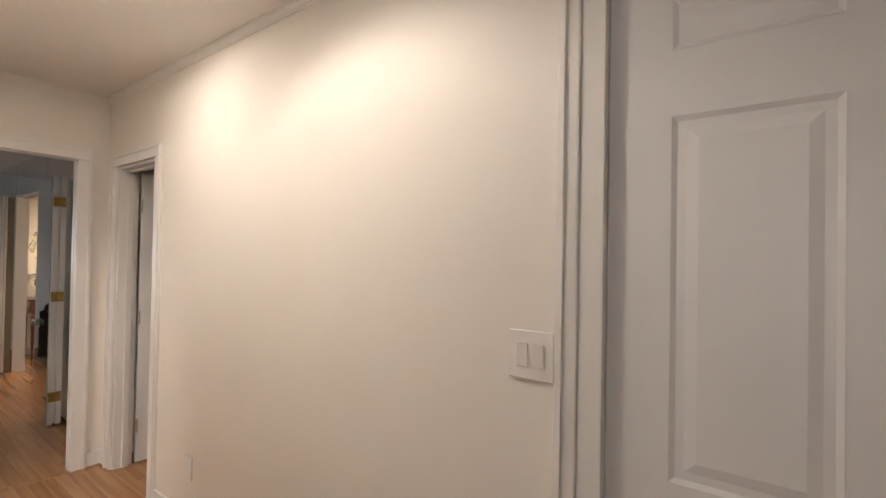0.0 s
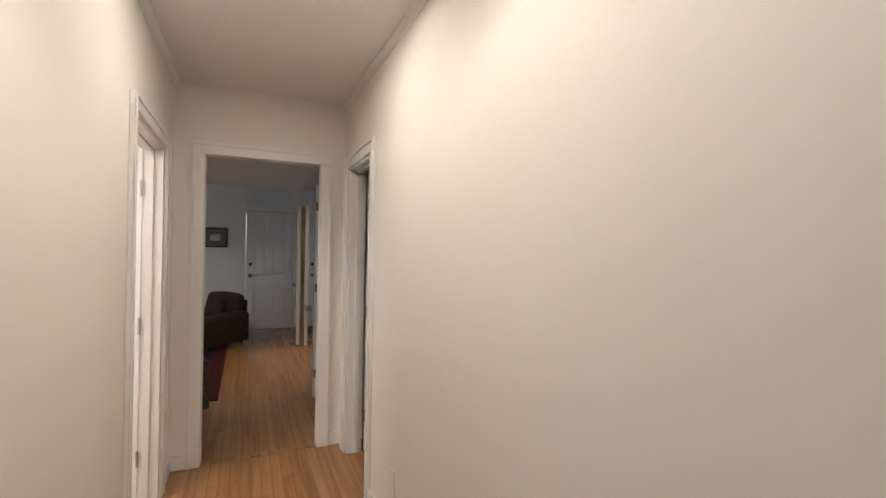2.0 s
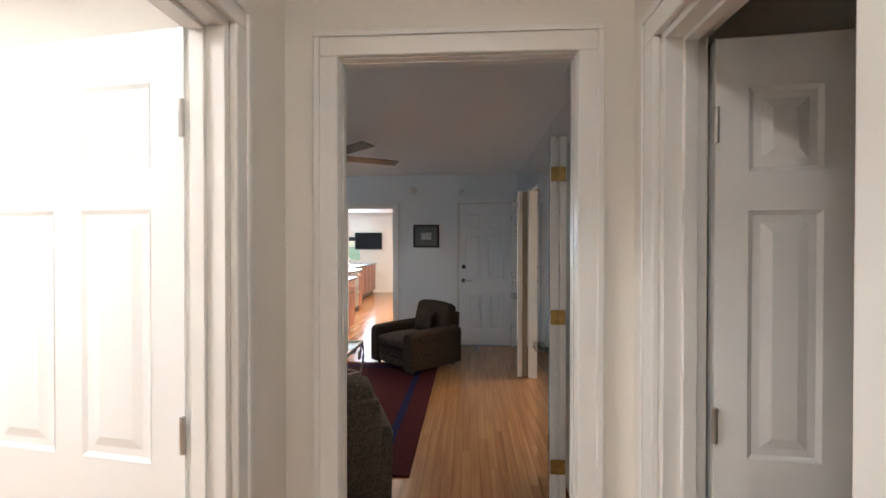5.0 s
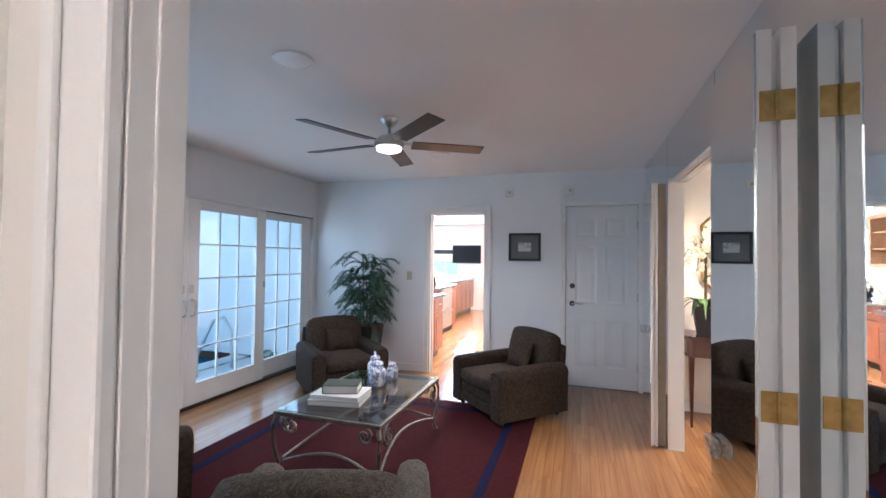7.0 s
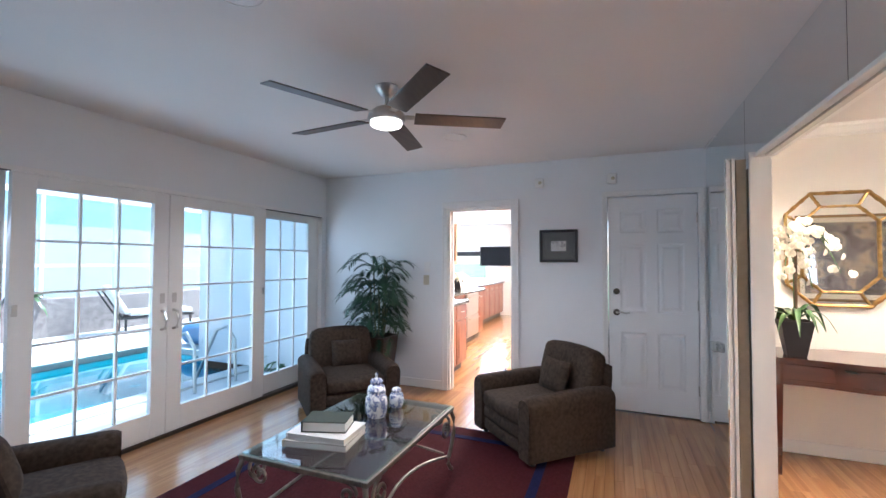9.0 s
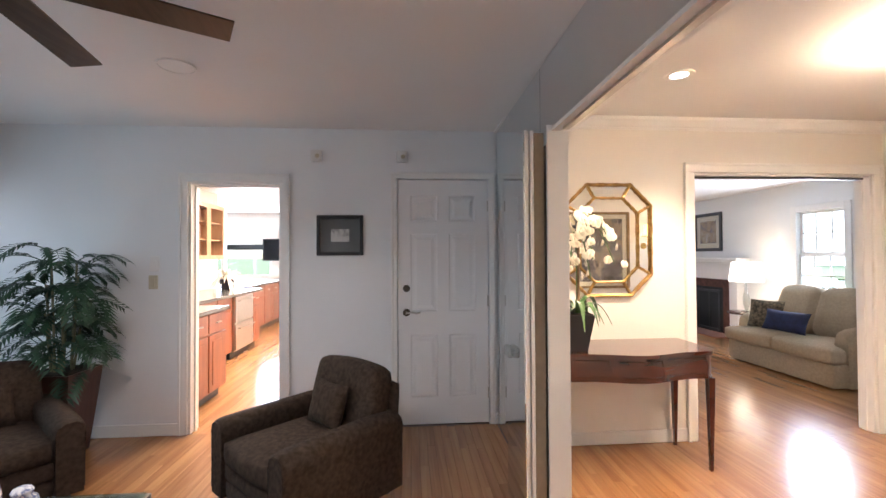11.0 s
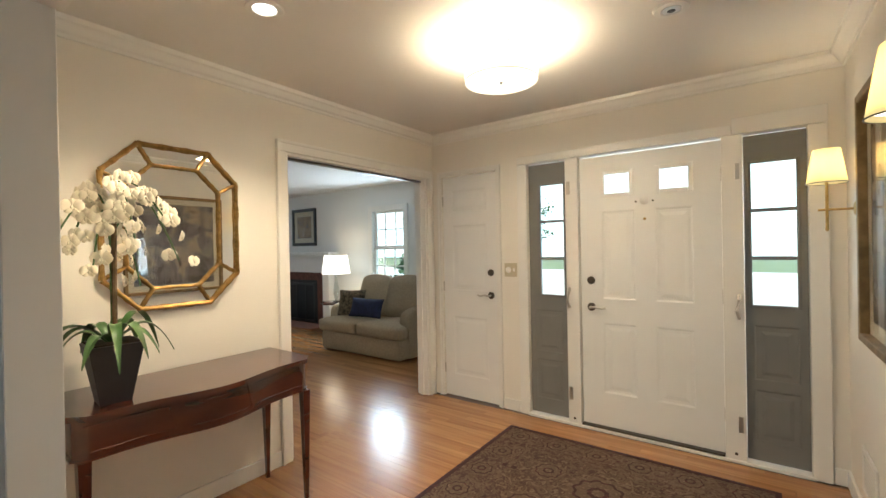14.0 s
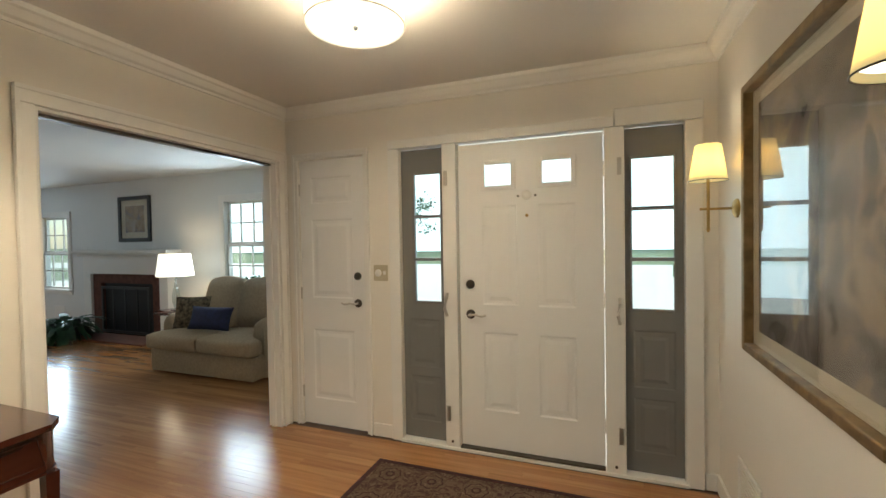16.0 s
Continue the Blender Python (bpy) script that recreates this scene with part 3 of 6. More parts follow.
part("head_board", boxes(((-5.29, 4.264, 2.061), (-4.835, 4.292, 2.165)), bev=0.005), TRIM, sur)
part("sill", boxes(((-6.70, 4.255, 0.001), (-4.91, 4.42, 0.022)), bev=0.004), TRIM, sur)
part("threshold", boxes(((-6.262, 4.262, 0.0225), (-5.35, 4.34, 0.034)), bev=0.003), BRONZE, sur, "dark metal threshold strip")
for x in (-6.315, -5.29):
    part("bolt_cap", cyl(0.009, 0.009, 0, 0.006, 10, Matrix.Translation((x, 4.262, 0.06)) @ Matrix.Rotation(math.pi / 2, 4, "X")), BRONZE, sur)

# baseboards
for lo, hi in (((-7.664, 1.353), (-7.68, 2.625)), ((-6.93, 4.277), (-6.78, 4.293)), ((-4.83, 4.277), (-4.776, 4.293)), ((-4.776, 1.353), (-4.76, 4.293)),
               ((-8.135, -2.896), (-8.119, -1.305)), ((-8.135, -0.436), (-8.119, 0.375)), ((-8.135, 1.255), (-8.119, 1.27)), ((-3.30, 0.0), (-3.284, 0.10)), ((-3.30, 0.984), (-3.284, 1.09)),
               ((-3.284, 1.074), (-3.197, 1.09)), ((-2.453, 1.074), (-0.108, 1.09)), ((-2.15, 0.0), (-0.6, 0.016)), ((-3.284, 0.0), (-3.06, 0.016)), ((-15.6, 6.184), (-13.55, 6.2)), ((-11.3, 6.184), (-7.8, 6.2)), ((-3.381, -2.896), (-3.365, 0.1)), ((-3.381, 0.984), (-3.365, 1.26))):
    l, h = [min(a, b) for a, b in zip(lo, hi)], [max(a, b) for a, b in zip(lo, hi)]
    solid("baseboard", boxes(((*l, 0.001), (*h, 0.095)), bev=0.004), TRIM, "white painted baseboard", "baseboard", "structure")


def crown(pts, z, size=1.0):
    """Stepped cornice along a polyline of (x, y, inward x, inward y)."""
    for (x0, y0), (x1, y1), (nx, ny) in pts:
        bm = bmesh.new()
        prof = [(0, -0.085), (0.012, -0.085), (0.016, -0.07), (0.03, -0.06), (0.05, -0.03), (0.062, -0.022), (0.066, 0), (0, 0)]
        ends = [[bm.verts.new((x + nx * a * size, y + ny * a * size, z + b * size)) for a, b in prof] for x, y in ((x0, y0), (x1, y1))]
        for k in range(len(prof)):
            bm.faces.new((ends[0][k], ends[0][(k + 1) % len(prof)], ends[1][(k + 1) % len(prof)], ends[1][k]))
        bm.faces.new(ends[0]), bm.faces.new(ends[1][::-1])
        solid("crown_moulding", bm, TRIM, "white painted crown moulding", "moulding", "structure")


crown([((-7.68, 1.353), (-7.68, 4.293), (1, 0)), ((-7.68, 4.293), (-4.76, 4.293), (0, -1)), ((-4.76, 1.353), (-4.76, 4.293), (-1, 0))], 2.449)
crown([((-3.30, 1.09), (1.5, 1.09), (0, -1)), ((-3.30, 0.0), (-0.6, 0.0), (0, 1))], 2.499, 0.45)

# doors
panel_door("door_1", facing(0.012, 1.115, 0.008, "south"), 0.956, 2.11, "closed white panelled door of the hall closet", [(0.14, 0.2, 0.44, 0.78), (0.53, 0.2, 0.83, 0.78), (0.14, 0.94, 0.44, 1.785), (0.53, 0.94, 0.83, 1.785), (0.14, 1.94, 0.44, 2.06), (0.53, 1.94, 0.83, 2.06)])
panel_door("door_2", pose(-2.955, -0.10, 0.008, 0, 0, 82) @ pose(-0.70, 0, 0), 0.70, 1.97, "open white six-panel door swung into the bright side room", six(0.70, 1.97), both=True, hinges=0.70)
panel_door("door_3", pose(-3.095, 1.215, 0.008, 0, 0, 84), 0.56, 1.97, "open white six-panel door swung into a dark room", six(0.56, 1.97), both=True, hinges=0.0)
panel_door("door_4", facing(-8.148, 0.436, 0.012, "east"), 0.758, 2.04, "closed white panelled service door with dark lever", six(0.758, 2.04), knob=(0.07, 0.93, 1), hinges=0.757)
panel_door("door_5", facing(-7.558, 4.300, 0.012, "south"), 0.566, 2.03, "closed narrow white closet door with lever handle", [(0.10, 0.2, 0.466, 0.74), (0.10, 0.98, 0.466, 1.58), (0.10, 1.70, 0.466, 1.90)], knob=(0.505, 0.95, -1), hinges=0.0)
front = panel_door("door_6", facing(-6.26, 4.300, 0.036, "south"), 0.91, 2.01, "closed white front door with two small lites", [(0.16, 0.25, 0.39, 0.77), (0.52, 0.25, 0.75, 0.77), (0.16, 0.95, 0.39, 1.60), (0.52, 0.95, 0.75, 1.60)],
                   lites=[(0.175, 1.72, 0.365, 1.875), (0.545, 1.72, 0.735, 1.875)], knob=(0.075, 0.885, 1), hinges=0.915)
part("door_knocker", lathe([(0.03, 0), (0.03, 0.01), (0.015, 0.02)], 16, Matrix.Translation((0.455, 0, 1.66)) @ Matrix.Rotation(math.pi / 2, 4, "X")), PLASTIC, front, "white round knocker back", True)
part("peephole", cyl(0.01, 0.01, 0, 0.006, 12, Matrix.Translation((0.455, 0, 1.53)) @ Matrix.Rotation(math.pi / 2, 4, "X")), BRASS, front)
for x in (0.40, 0.51):
    part("knocker_screw", cyl(0.007, 0.007, 0, 0.008, 10, Matrix.Translation((x, 0, 1.655)) @ Matrix.Rotation(math.pi / 2, 4, "X")), BRONZE, front)


def sidelight(x0, w, hinge_x):
    e = tagged(thing("sidelight", "grey sidelight panel with three bright panes", "sidelight", facing(x0, 4.312, 0.03, "south")), kind="structure")
    gl, gr, gb, gt = w * 0.29, w * 0.93 if hinge_x > 0 else w * 0.86, 0.96, 1.85
    if hinge_x < 0:
        gl = w * 0.10
    part("slab", boxes(*[((a, 0, b), (c, 0.035, d)) for a, b, c, d in rect_cut(0, w, 0, 2.02, [(gl, gb, gr, gt)])]), GREY, e)
    for z0, z1 in ((0.12, 0.44), (0.50, 0.84)):
        part("panel", raised(w * 0.14, z0, w * 0.86, z1, -0.003, depth=0.004), GREY, e)
    step = (gt - gb) / 3
    for k in range(3):
        g = part("glass_pane", boxes(((gl, 0.016, gb + k * step), (gr, 0.02, gb + (k + 1) * step))), GLASS, e)
        g.visible_shadow = False
    part("lite_frame", turned(frame_bm(gr - gl + 0.02, gt - gb + 0.02, 0.008, 0.018), Matrix.Translation(((gl + gr) / 2, 0, (gb + gt) / 2))), GREY, e)
    for k in (1, 2):
        part("muntin", boxes(((gl, -0.006, gb + k * step - 0.011), (gr, 0.03, gb + k * step + 0.011)), bev=0.003), GREY, e)
    hx = w + 0.03 if hinge_x > 0 else -0.03
    for z in (0.22, 1.80):
        part("hinge", boxes(((hx - 0.012, -0.06, z - 0.05), (hx + 0.012, -0.051, z + 0.05)), bev=0.002), NICKEL, e)
    part("latch", tube([(hx, -0.052, 1.03), (hx, -0.07, 1.0), (hx - 0.012, -0.075, 0.93), (hx, -0.06, 0.88)], 0.011), NICKEL, e, "worn metal casement latch", True)


sidelight(-6.688, 0.32, 1)
sidelight(-5.233, 0.306, -1)

# patio doors
patio = tagged(thing("patio_doors", "white french patio doors with gridded panes and side panels", "patio door", pose(0, 0, 0)), kind="structure")


def patio_leaf(x0, x1, y, gx0, gx1):
    leaf = part("door_leaf", boxes(*[((a, y - 0.045, b), (c, y, d)) for a, b, c, d in rect_cut(x0, x1, 0.03, 1.965, [(gx0, 0.225, gx1, 1.875)])], bev=0.004), TRIM, patio)
    zs, xs = [0.225 + 1.65 * k / 5 for k in range(6)], [gx0 + (gx1 - gx0) * k / 3 for k in range(4)]
    for a, b in zip(xs, xs[1:]):
        for c, d in zip(zs, zs[1:]):
            g = part("pane", boxes(((a, y - 0.026, c), (b, y - 0.022, d))), GLASS, leaf)
            g.visible_shadow = False
    for x in xs[1:-1]:
        part("muntin", boxes(((x - 0.008, y - 0.036, 0.225), (x + 0.008, y - 0.012, 1.875))), TRIM, leaf)
    for z in zs[1:-1]:
        part("muntin", boxes(((gx0, y - 0.035, z - 0.008), (gx1, y - 0.011, z + 0.008))), TRIM, leaf)
    return leaf


patio_leaf(-5.08, -4.125, -2.93, -5.025, -4.28)
for x0, x1, g0, g1, hx in ((-6.078, -5.09, -5.956, -5.213, -6.03), (-7.115, -6.082, -6.97, -6.21, -6.13)):
    leaf = patio_leaf(x0, x1, -2.885, g0, g1)
    part("pull_handle", tube([(hx, -2.885, 1.02), (hx, -2.84, 1.01), (hx, -2.825, 0.95), (hx, -2.84, 0.88), (hx, -2.885, 0.87)], 0.012), NICKEL, leaf, "satin metal pull handle", True)
    part("lock_plate", boxes(((hx - 0.018, -2.884, 1.08), (hx + 0.018, -2.874, 1.16)), bev=0.004), NICKEL, leaf)
patio_leaf(-8.03, -7.12, -2.93, -7.85, -7.17)
part("frame_head", boxes(((-8.045, -3.0, 1.968), (-4.11, -2.88, 2.0)), bev=0.004), TRIM, patio)
part("frame_side", boxes(((-8.044, -3.0, 0), (-8.031, -2.88, 1.967))), TRIM, patio)
part("frame_side", boxes(((-4.124, -3.0, 0), (-4.111, -2.88, 1.967))), TRIM, patio)
part("track", boxes(((-8.03, -3.0, 0.0), (-4.125, -2.87, 0.028)), bev=0.003), BRONZE, patio, "dark sill track")
for x0, x1 in ((-5.08, -4.12), (-8.03, -7.12)):
    part("head_gap", boxes(((x0, -2.925, 1.962), (x1, -2.879, 1.9665))), BLACK, patio)
for x in (-5.115, -7.09):
    part("side_latch", boxes(((x - 0.015, -2.884, 1.08), (x + 0.015, -2.872, 1.15)), bev=0.004), NICKEL, patio)

# mirror cladding and bifold doors
mw = tagged(thing("mirror_cladding", "wall of tall silvered mirror panels with fine joints", "mirror wall"), kind="structure")
for a, b, c, d in ((-8.13, 0.01, -6.893, 2.46), (-6.888, 2.07, -5.6, 2.46), (-5.595, 2.07, -4.75, 2.46), (-6.888, 0.01, -6.69, 2.065), (-4.735, 0.01, -4.452, 2.46)):
    part("mirror_panel", boxes(((a, 1.266, b), (c, 1.2745, d))), MIRROR, mw)
part("mirror_panel", turned(boxes(((-4.45, 0, 0.01), (-3.39, 0.006, 2.46))), Matrix.Translation((-4.3, 1.137, 0)) @ Matrix.Rotation(radians(-0.9), 4, "Z") @ Matrix.Translation((4.3, 0, 0))), MIRROR, mw)
solid("pier", boxes(((-4.45, 1.149, 0.0), (-3.365, 1.2755, 2.465))), WALL_TV, "painted pier behind the tall mirror", "pier", "structure")
ol = tagged(thing("opening_lining", "white painted lining of the wide opening", "jamb"), kind="structure")
part("jamb_board", boxes(((-6.69, 1.232, 0.0), (-6.672, 1.344, 2.075)), bev=0.002), TRIM, ol)
part("jamb_board", boxes(((-4.753, 1.255, 0.0), (-4.735, 1.36, 2.075)), bev=0.002), TRIM, ol)
part("head_board", boxes(((-6.671, 1.255, 2.042), (-4.754, 1.36, 2.06)), bev=0.002), TRIM, ol)
part("track", boxes(((-6.6, 1.29, 2.03), (-4.8, 1.32, 2.041))), NICKEL, ol, "bifold track")


def bifold(name, x0, x1, ys, near, label, hinged=True):
    e = tagged(thing(name, label, "bifold door"), kind="structure")
    for k, (y0, y1) in enumerate(ys):
        part("leaf", boxes(((x0, y0, 0.012), (x1, y1, 2.045)), bev=0.002), TRIM, e)
    for y in (ys[0][0] - 0.0065,):
        part("mirror_face", boxes(((x0 + 0.004, y, 0.016), (x1 - 0.004, y + 0.006, 2.04))), MIRROR, e, "silvered mirror facing")
    for a, b in zip(ys[::2], ys[1::2]):
        part("gap_board", boxes(((x0 + 0.01, a[1] + 0.0003, 0.02), (x1 - 0.022, b[0] - 0.0003, 2.03))), TRIM, e)
        for z in (0.24, 1.06, 1.84) if hinged else ():
            part("hinge", boxes(((near, a[0] + 0.004, z - 0.04), (near + 0.003, b[1] - 0.004, z + 0.04)), bev=0.001), BRASS, e, "aged brass butt hinge")
            part("hinge_pin", cyl(0.005, 0.005, z - 0.04, z + 0.04, 8, Matrix.Translation((near + 0.004, (a[1] + b[0]) / 2, 0))), BRASS, e)
    return e


be = bifold("bifold_doors", -4.725, -4.325, [(1.028, 1.062), (1.080, 1.116)], -4.325, "folded white bifold leaves with mirror faces and brass hinges")
part("glass_pull", boxes(((-4.70, 0.99, 0.80), (-4.59, 1.019, 0.85)), bev=0.01), CRYSTAL, be, "moulded glass pull", True)
bw = bifold("bifold_doors", -7.075, -6.675, [(1.117, 1.134), (1.145, 1.163)], -6.6745, "folded white bifold leaves with mirror faces beside the opening", False)
# solid strip added, coloured like the shaded gap beside the leaves
part("gap_shade_strip", boxes(((-7.06, 1.172, 0.012), (-6.70, 1.224, 2.04))), TAN, bw, "tan strip standing in for the shaded folding gap")
part("glass_pull", boxes(((-7.02, 1.075, 0.84), (-6.90, 1.110, 0.90)), bev=0.012), CRYSTAL, bw, "moulded glass pull", True)


# windows of the living room and kitchen
def sash_window(name, m, w, h, cols, rows):
    e = tagged(thing(name, "white double-hung window with small panes", "window", m), kind="structure")
    part("casing", turned(frame_bm(w + 0.18, h + 0.18, 0.02, 0.09), Matrix.Translation((0, -0.001, 0))), TRIM, e)
    part("window_sill", boxes(((-w / 2 - 0.1, -0.06, -h / 2 - 0.03), (w / 2 + 0.1, -0.021, -h / 2)), bev=0.004), TRIM, e)
    for k, y in ((0, 0.05), (1, 0.085)):
        z0 = -h / 2 + k * h / 2
        sash = part("sash", turned(frame_bm(w, h / 2, 0.03, 0.035), Matrix.Translation((0, y, z0 + h / 4))), TRIM, e)
        g = part("pane", boxes(((-w / 2 + 0.03, y - 0.017, z0 + 0.03), (w / 2 - 0.03, y - 0.013, z0 + h / 2 - 0.03))), GLASS, sash)
        g.visible_shadow = False
        for c in range(1, cols):
            x = -w / 2 + w * c / cols
            part("muntin", boxes(((x - 0.009, y - 0.026, z0 + 0.035), (x + 0.009, y - 0.006, z0 + h / 2 - 0.035))), TRIM, sash)
        for r in range(1, rows):
            z = z0 + h / 2 * r / rows
            part("muntin", boxes(((-w / 2 + 0.035, y - 0.027, z - 0.009), (w / 2 - 0.035, y - 0.007, z + 0.009))), TRIM, sash)
    return e


sash_window("window_1", facing(-10.07, 6.2, 1.41, "south"), 0.70, 1.22, 3, 2)
sash_window("window_2", facing(-14.38, 6.2, 1.305, "south"), 0.76, 1.25, 3, 2)
kw = tagged(thing("window_3", "wide kitchen window with dark valance", "window", facing(-15.0, -3.425, 1.285, "east")), kind="structure")
part("window_frame", turned(frame_bm(1.35, 0.67, 0.03, 0.04), Matrix.Translation((0, 0.02, 0))), TRIM, kw)
part("pane", boxes(((-0.64, 0.02, -0.3), (0.64, 0.024, 0.3))), GLASS, kw).visible_shadow = False
part("valance", boxes(((-0.7, -0.06, 0.30), (0.7, -0.012, 0.42)), bev=0.006), BLACK, kw, "dark roller blind case")

# small wall fittings


def plate(name, m, w, h, label, mat, rockers=0, category="switch"):
    e = thing(name, label, category, m)
    part("cover_plate", boxes(((-w / 2, -0.007, -h / 2), (w / 2, 0, h / 2)), bev=0.003), mat, e)
    for k in range(rockers):
        x = (k - (rockers - 1) / 2) * 0.046
        part("rocker", turned(boxes(((-0.016, -0.006, -0.033), (0.016, 0.0, 0.033)), bev=0.002), pose(x, -0.007, 0, 4)), mat, e)
    return e


plate("light_switch", facing(-0.177, 1.0895, 1.195, "south"), 0.128, 0.132, "white double rocker switch on the cream hall wall", PLASTIC, 2)
plate("wall_outlet", facing(-2.065, 1.0895, 0.33, "south"), 0.075, 0.12, "white outlet plate low on the hall wall", PLASTIC, 0, "outlet")
plate("light_switch", facing(-8.1345, -1.49, 1.36, "east"), 0.075, 0.12, "white switch plate beside the kitchen doorway", PLASTIC, 1)
plate("keypad", facing(-8.1345, -1.50, 1.215, "east"), 0.07, 0.11, "beige keypad below the white switch", BEIGE, 1)
en = plate("entry_keypad", facing(-6.855, 4.2925, 1.19, "south"), 0.115, 0.115, "beige alarm keypad with round dial by the front door", BEIGE, 0, "keypad")
part("dial", lathe([(0.026, 0), (0.026, 0.008), (0.02, 0.012)], 18, Matrix.Translation((-0.018, -0.007, 0.0)) @ Matrix.Rotation(math.pi / 2, 4, "X")), PLASTIC, en, "", True)
part("button", boxes(((0.022, -0.011, -0.012), (0.042, -0.007, 0.014)), bev=0.002), PLASTIC, en)
for y in (-0.225, 0.472):
    e = thing("motion_sensor", "small white detector high on the sitting room wall", "sensor", facing(-8.1345, y, 2.235, "east"))
    part("housing", boxes(((-0.045, -0.035, -0.05), (0.045, 0, 0.05)), bev=0.012), PLASTIC, e, "", True)
    part("lens", lathe([(0.018, 0), (0.016, 0.006), (0.006, 0.01)], 16, Matrix.Translation((0.01, -0.035, 0.0)) @ Matrix.Rotation(math.pi / 2, 4, "X")), BEIGE, e, "", True)
ve = thing("wall_vent", "white painted wall grille above the baseboard", "vent", facing(-4.7605, 3.76, 0.275, "west"))
part("vent_frame", turned(frame_bm(0.31, 0.22, 0.01, 0.022), Matrix()), TRIM, ve)
for k in range(8):
    part("slat", turned(boxes(((-0.132, -0.006, -0.008), (0.132, -0.003, 0.008))), pose(0, 0, -0.075 + k * 0.0215, 35)), TRIM, ve)


def downlight(x, y, z, label):
    e = thing("downlight", label, "ceiling light", pose(x, y, z))
    part("trim_ring", lathe([(0.05, 0.0), (0.052, -0.006), (0.078, -0.006), (0.082, 0.0)], 28), TRIM, e, "", True)
    part("lens", lathe([(0.0495, -0.001), (0.04, -0.003), (0.01, -0.004)], 24), BULB, e, "glowing lens", True)


downlight(-1.87, 0.56, 2.4995, "lit round recessed downlight in the hall ceiling")
downlight(-0.85, 0.40, 2.4995, "lit round recessed downlight in the hall ceiling")
downlight(-6.9, 2.09, 2.4495, "lit round recessed downlight in the entry ceiling")
for x, y, r in ((-4.88, -0.85, 0.105), (-7.0, -0.74, 0.10)):
    e = thing("ceiling_speaker", "round white speaker grille flush in the ceiling", "speaker", pose(x, y, 2.4645))
    part("grille", lathe([(r - 0.012, 0.0), (r - 0.014, -0.006), (0.03, -0.008), (0.005, -0.009)], 28), PLASTIC, e, "", True)
    part("trim_ring", lathe([(r - 0.011, 0.0), (r - 0.011, -0.008), (r - 0.003, -0.008), (r, 0.0)], 28), PLASTIC, e, "", True)
e = thing("eyeball_light", "white eyeball spotlight with dark centre in the entry ceiling", "ceiling light", pose(-5.47, 3.2, 2.4495))
part("trim_ring", lathe([(0.045, 0), (0.045, -0.012), (0.07, -0.01), (0.078, 0)], 26), PLASTIC, e, "", True)
part("lamp_face", lathe([(0.043, -0.001), (0.04, -0.012), (0.012, -0.014)], 22), NICKEL, e, "", True)
part("lens", lathe([(0.018, -0.0145), (0.012, -0.018), (0.004, -0.018)], 16), BLACK, e, "", True)

# ---- sitting room ----


def arm_bm(s):
    """A chair arm: upright side with a rolled top, sloping a little to a rounded front."""
    bm = bmesh.new()
    prof = [(-0.07, 0.05), (-0.075, 0.42), (-0.078, 0.48), (-0.066, 0.52), (-0.03, 0.545), (0.02, 0.545), (0.058, 0.52), (0.072, 0.48), (0.068, 0.42), (0.065, 0.05)]
    rings = []
    for y, k, top in ((-0.415, 0.90, -0.018), (-0.40, 0.97, -0.006), (-0.37, 1.0, 0.0), (-0.1, 1.0, 0.008), (0.2, 1.0, 0.012), (0.33, 1.0, 0.004), (0.35, 0.93, -0.01)):
        rings.append([bm.verts.new((s * 0.335 + a * k, y, z + (top if z > 0.1 else 0))) for a, z in [(p, q * 0.86) for p, q in prof]])
    n = len(prof)
    for a, b in zip(rings, rings[1:]):
        for k in range(n):
            bm.faces.new((a[k], a[(k + 1) % n], b[(k + 1) % n], b[k]))
    bm.faces.new(rings[0]), bm.faces.new(rings[-1][::-1])
    return bm


def back_bm():
    """Tall cushion back, rounder and narrower at the top."""
    bm = soft_box((-0.31, -0.085, -0.26), (0.31, 0.085, 0.25), 0.007, 8, 0.3)
    for v in bm.verts:
        f = max(0.0, v.co.z) / 0.25
        v.co.x *= 1 - 0.05 * f * f
        v.co.z -= 0.02 * f * (v.co.x / 0.3) ** 2
    return bm


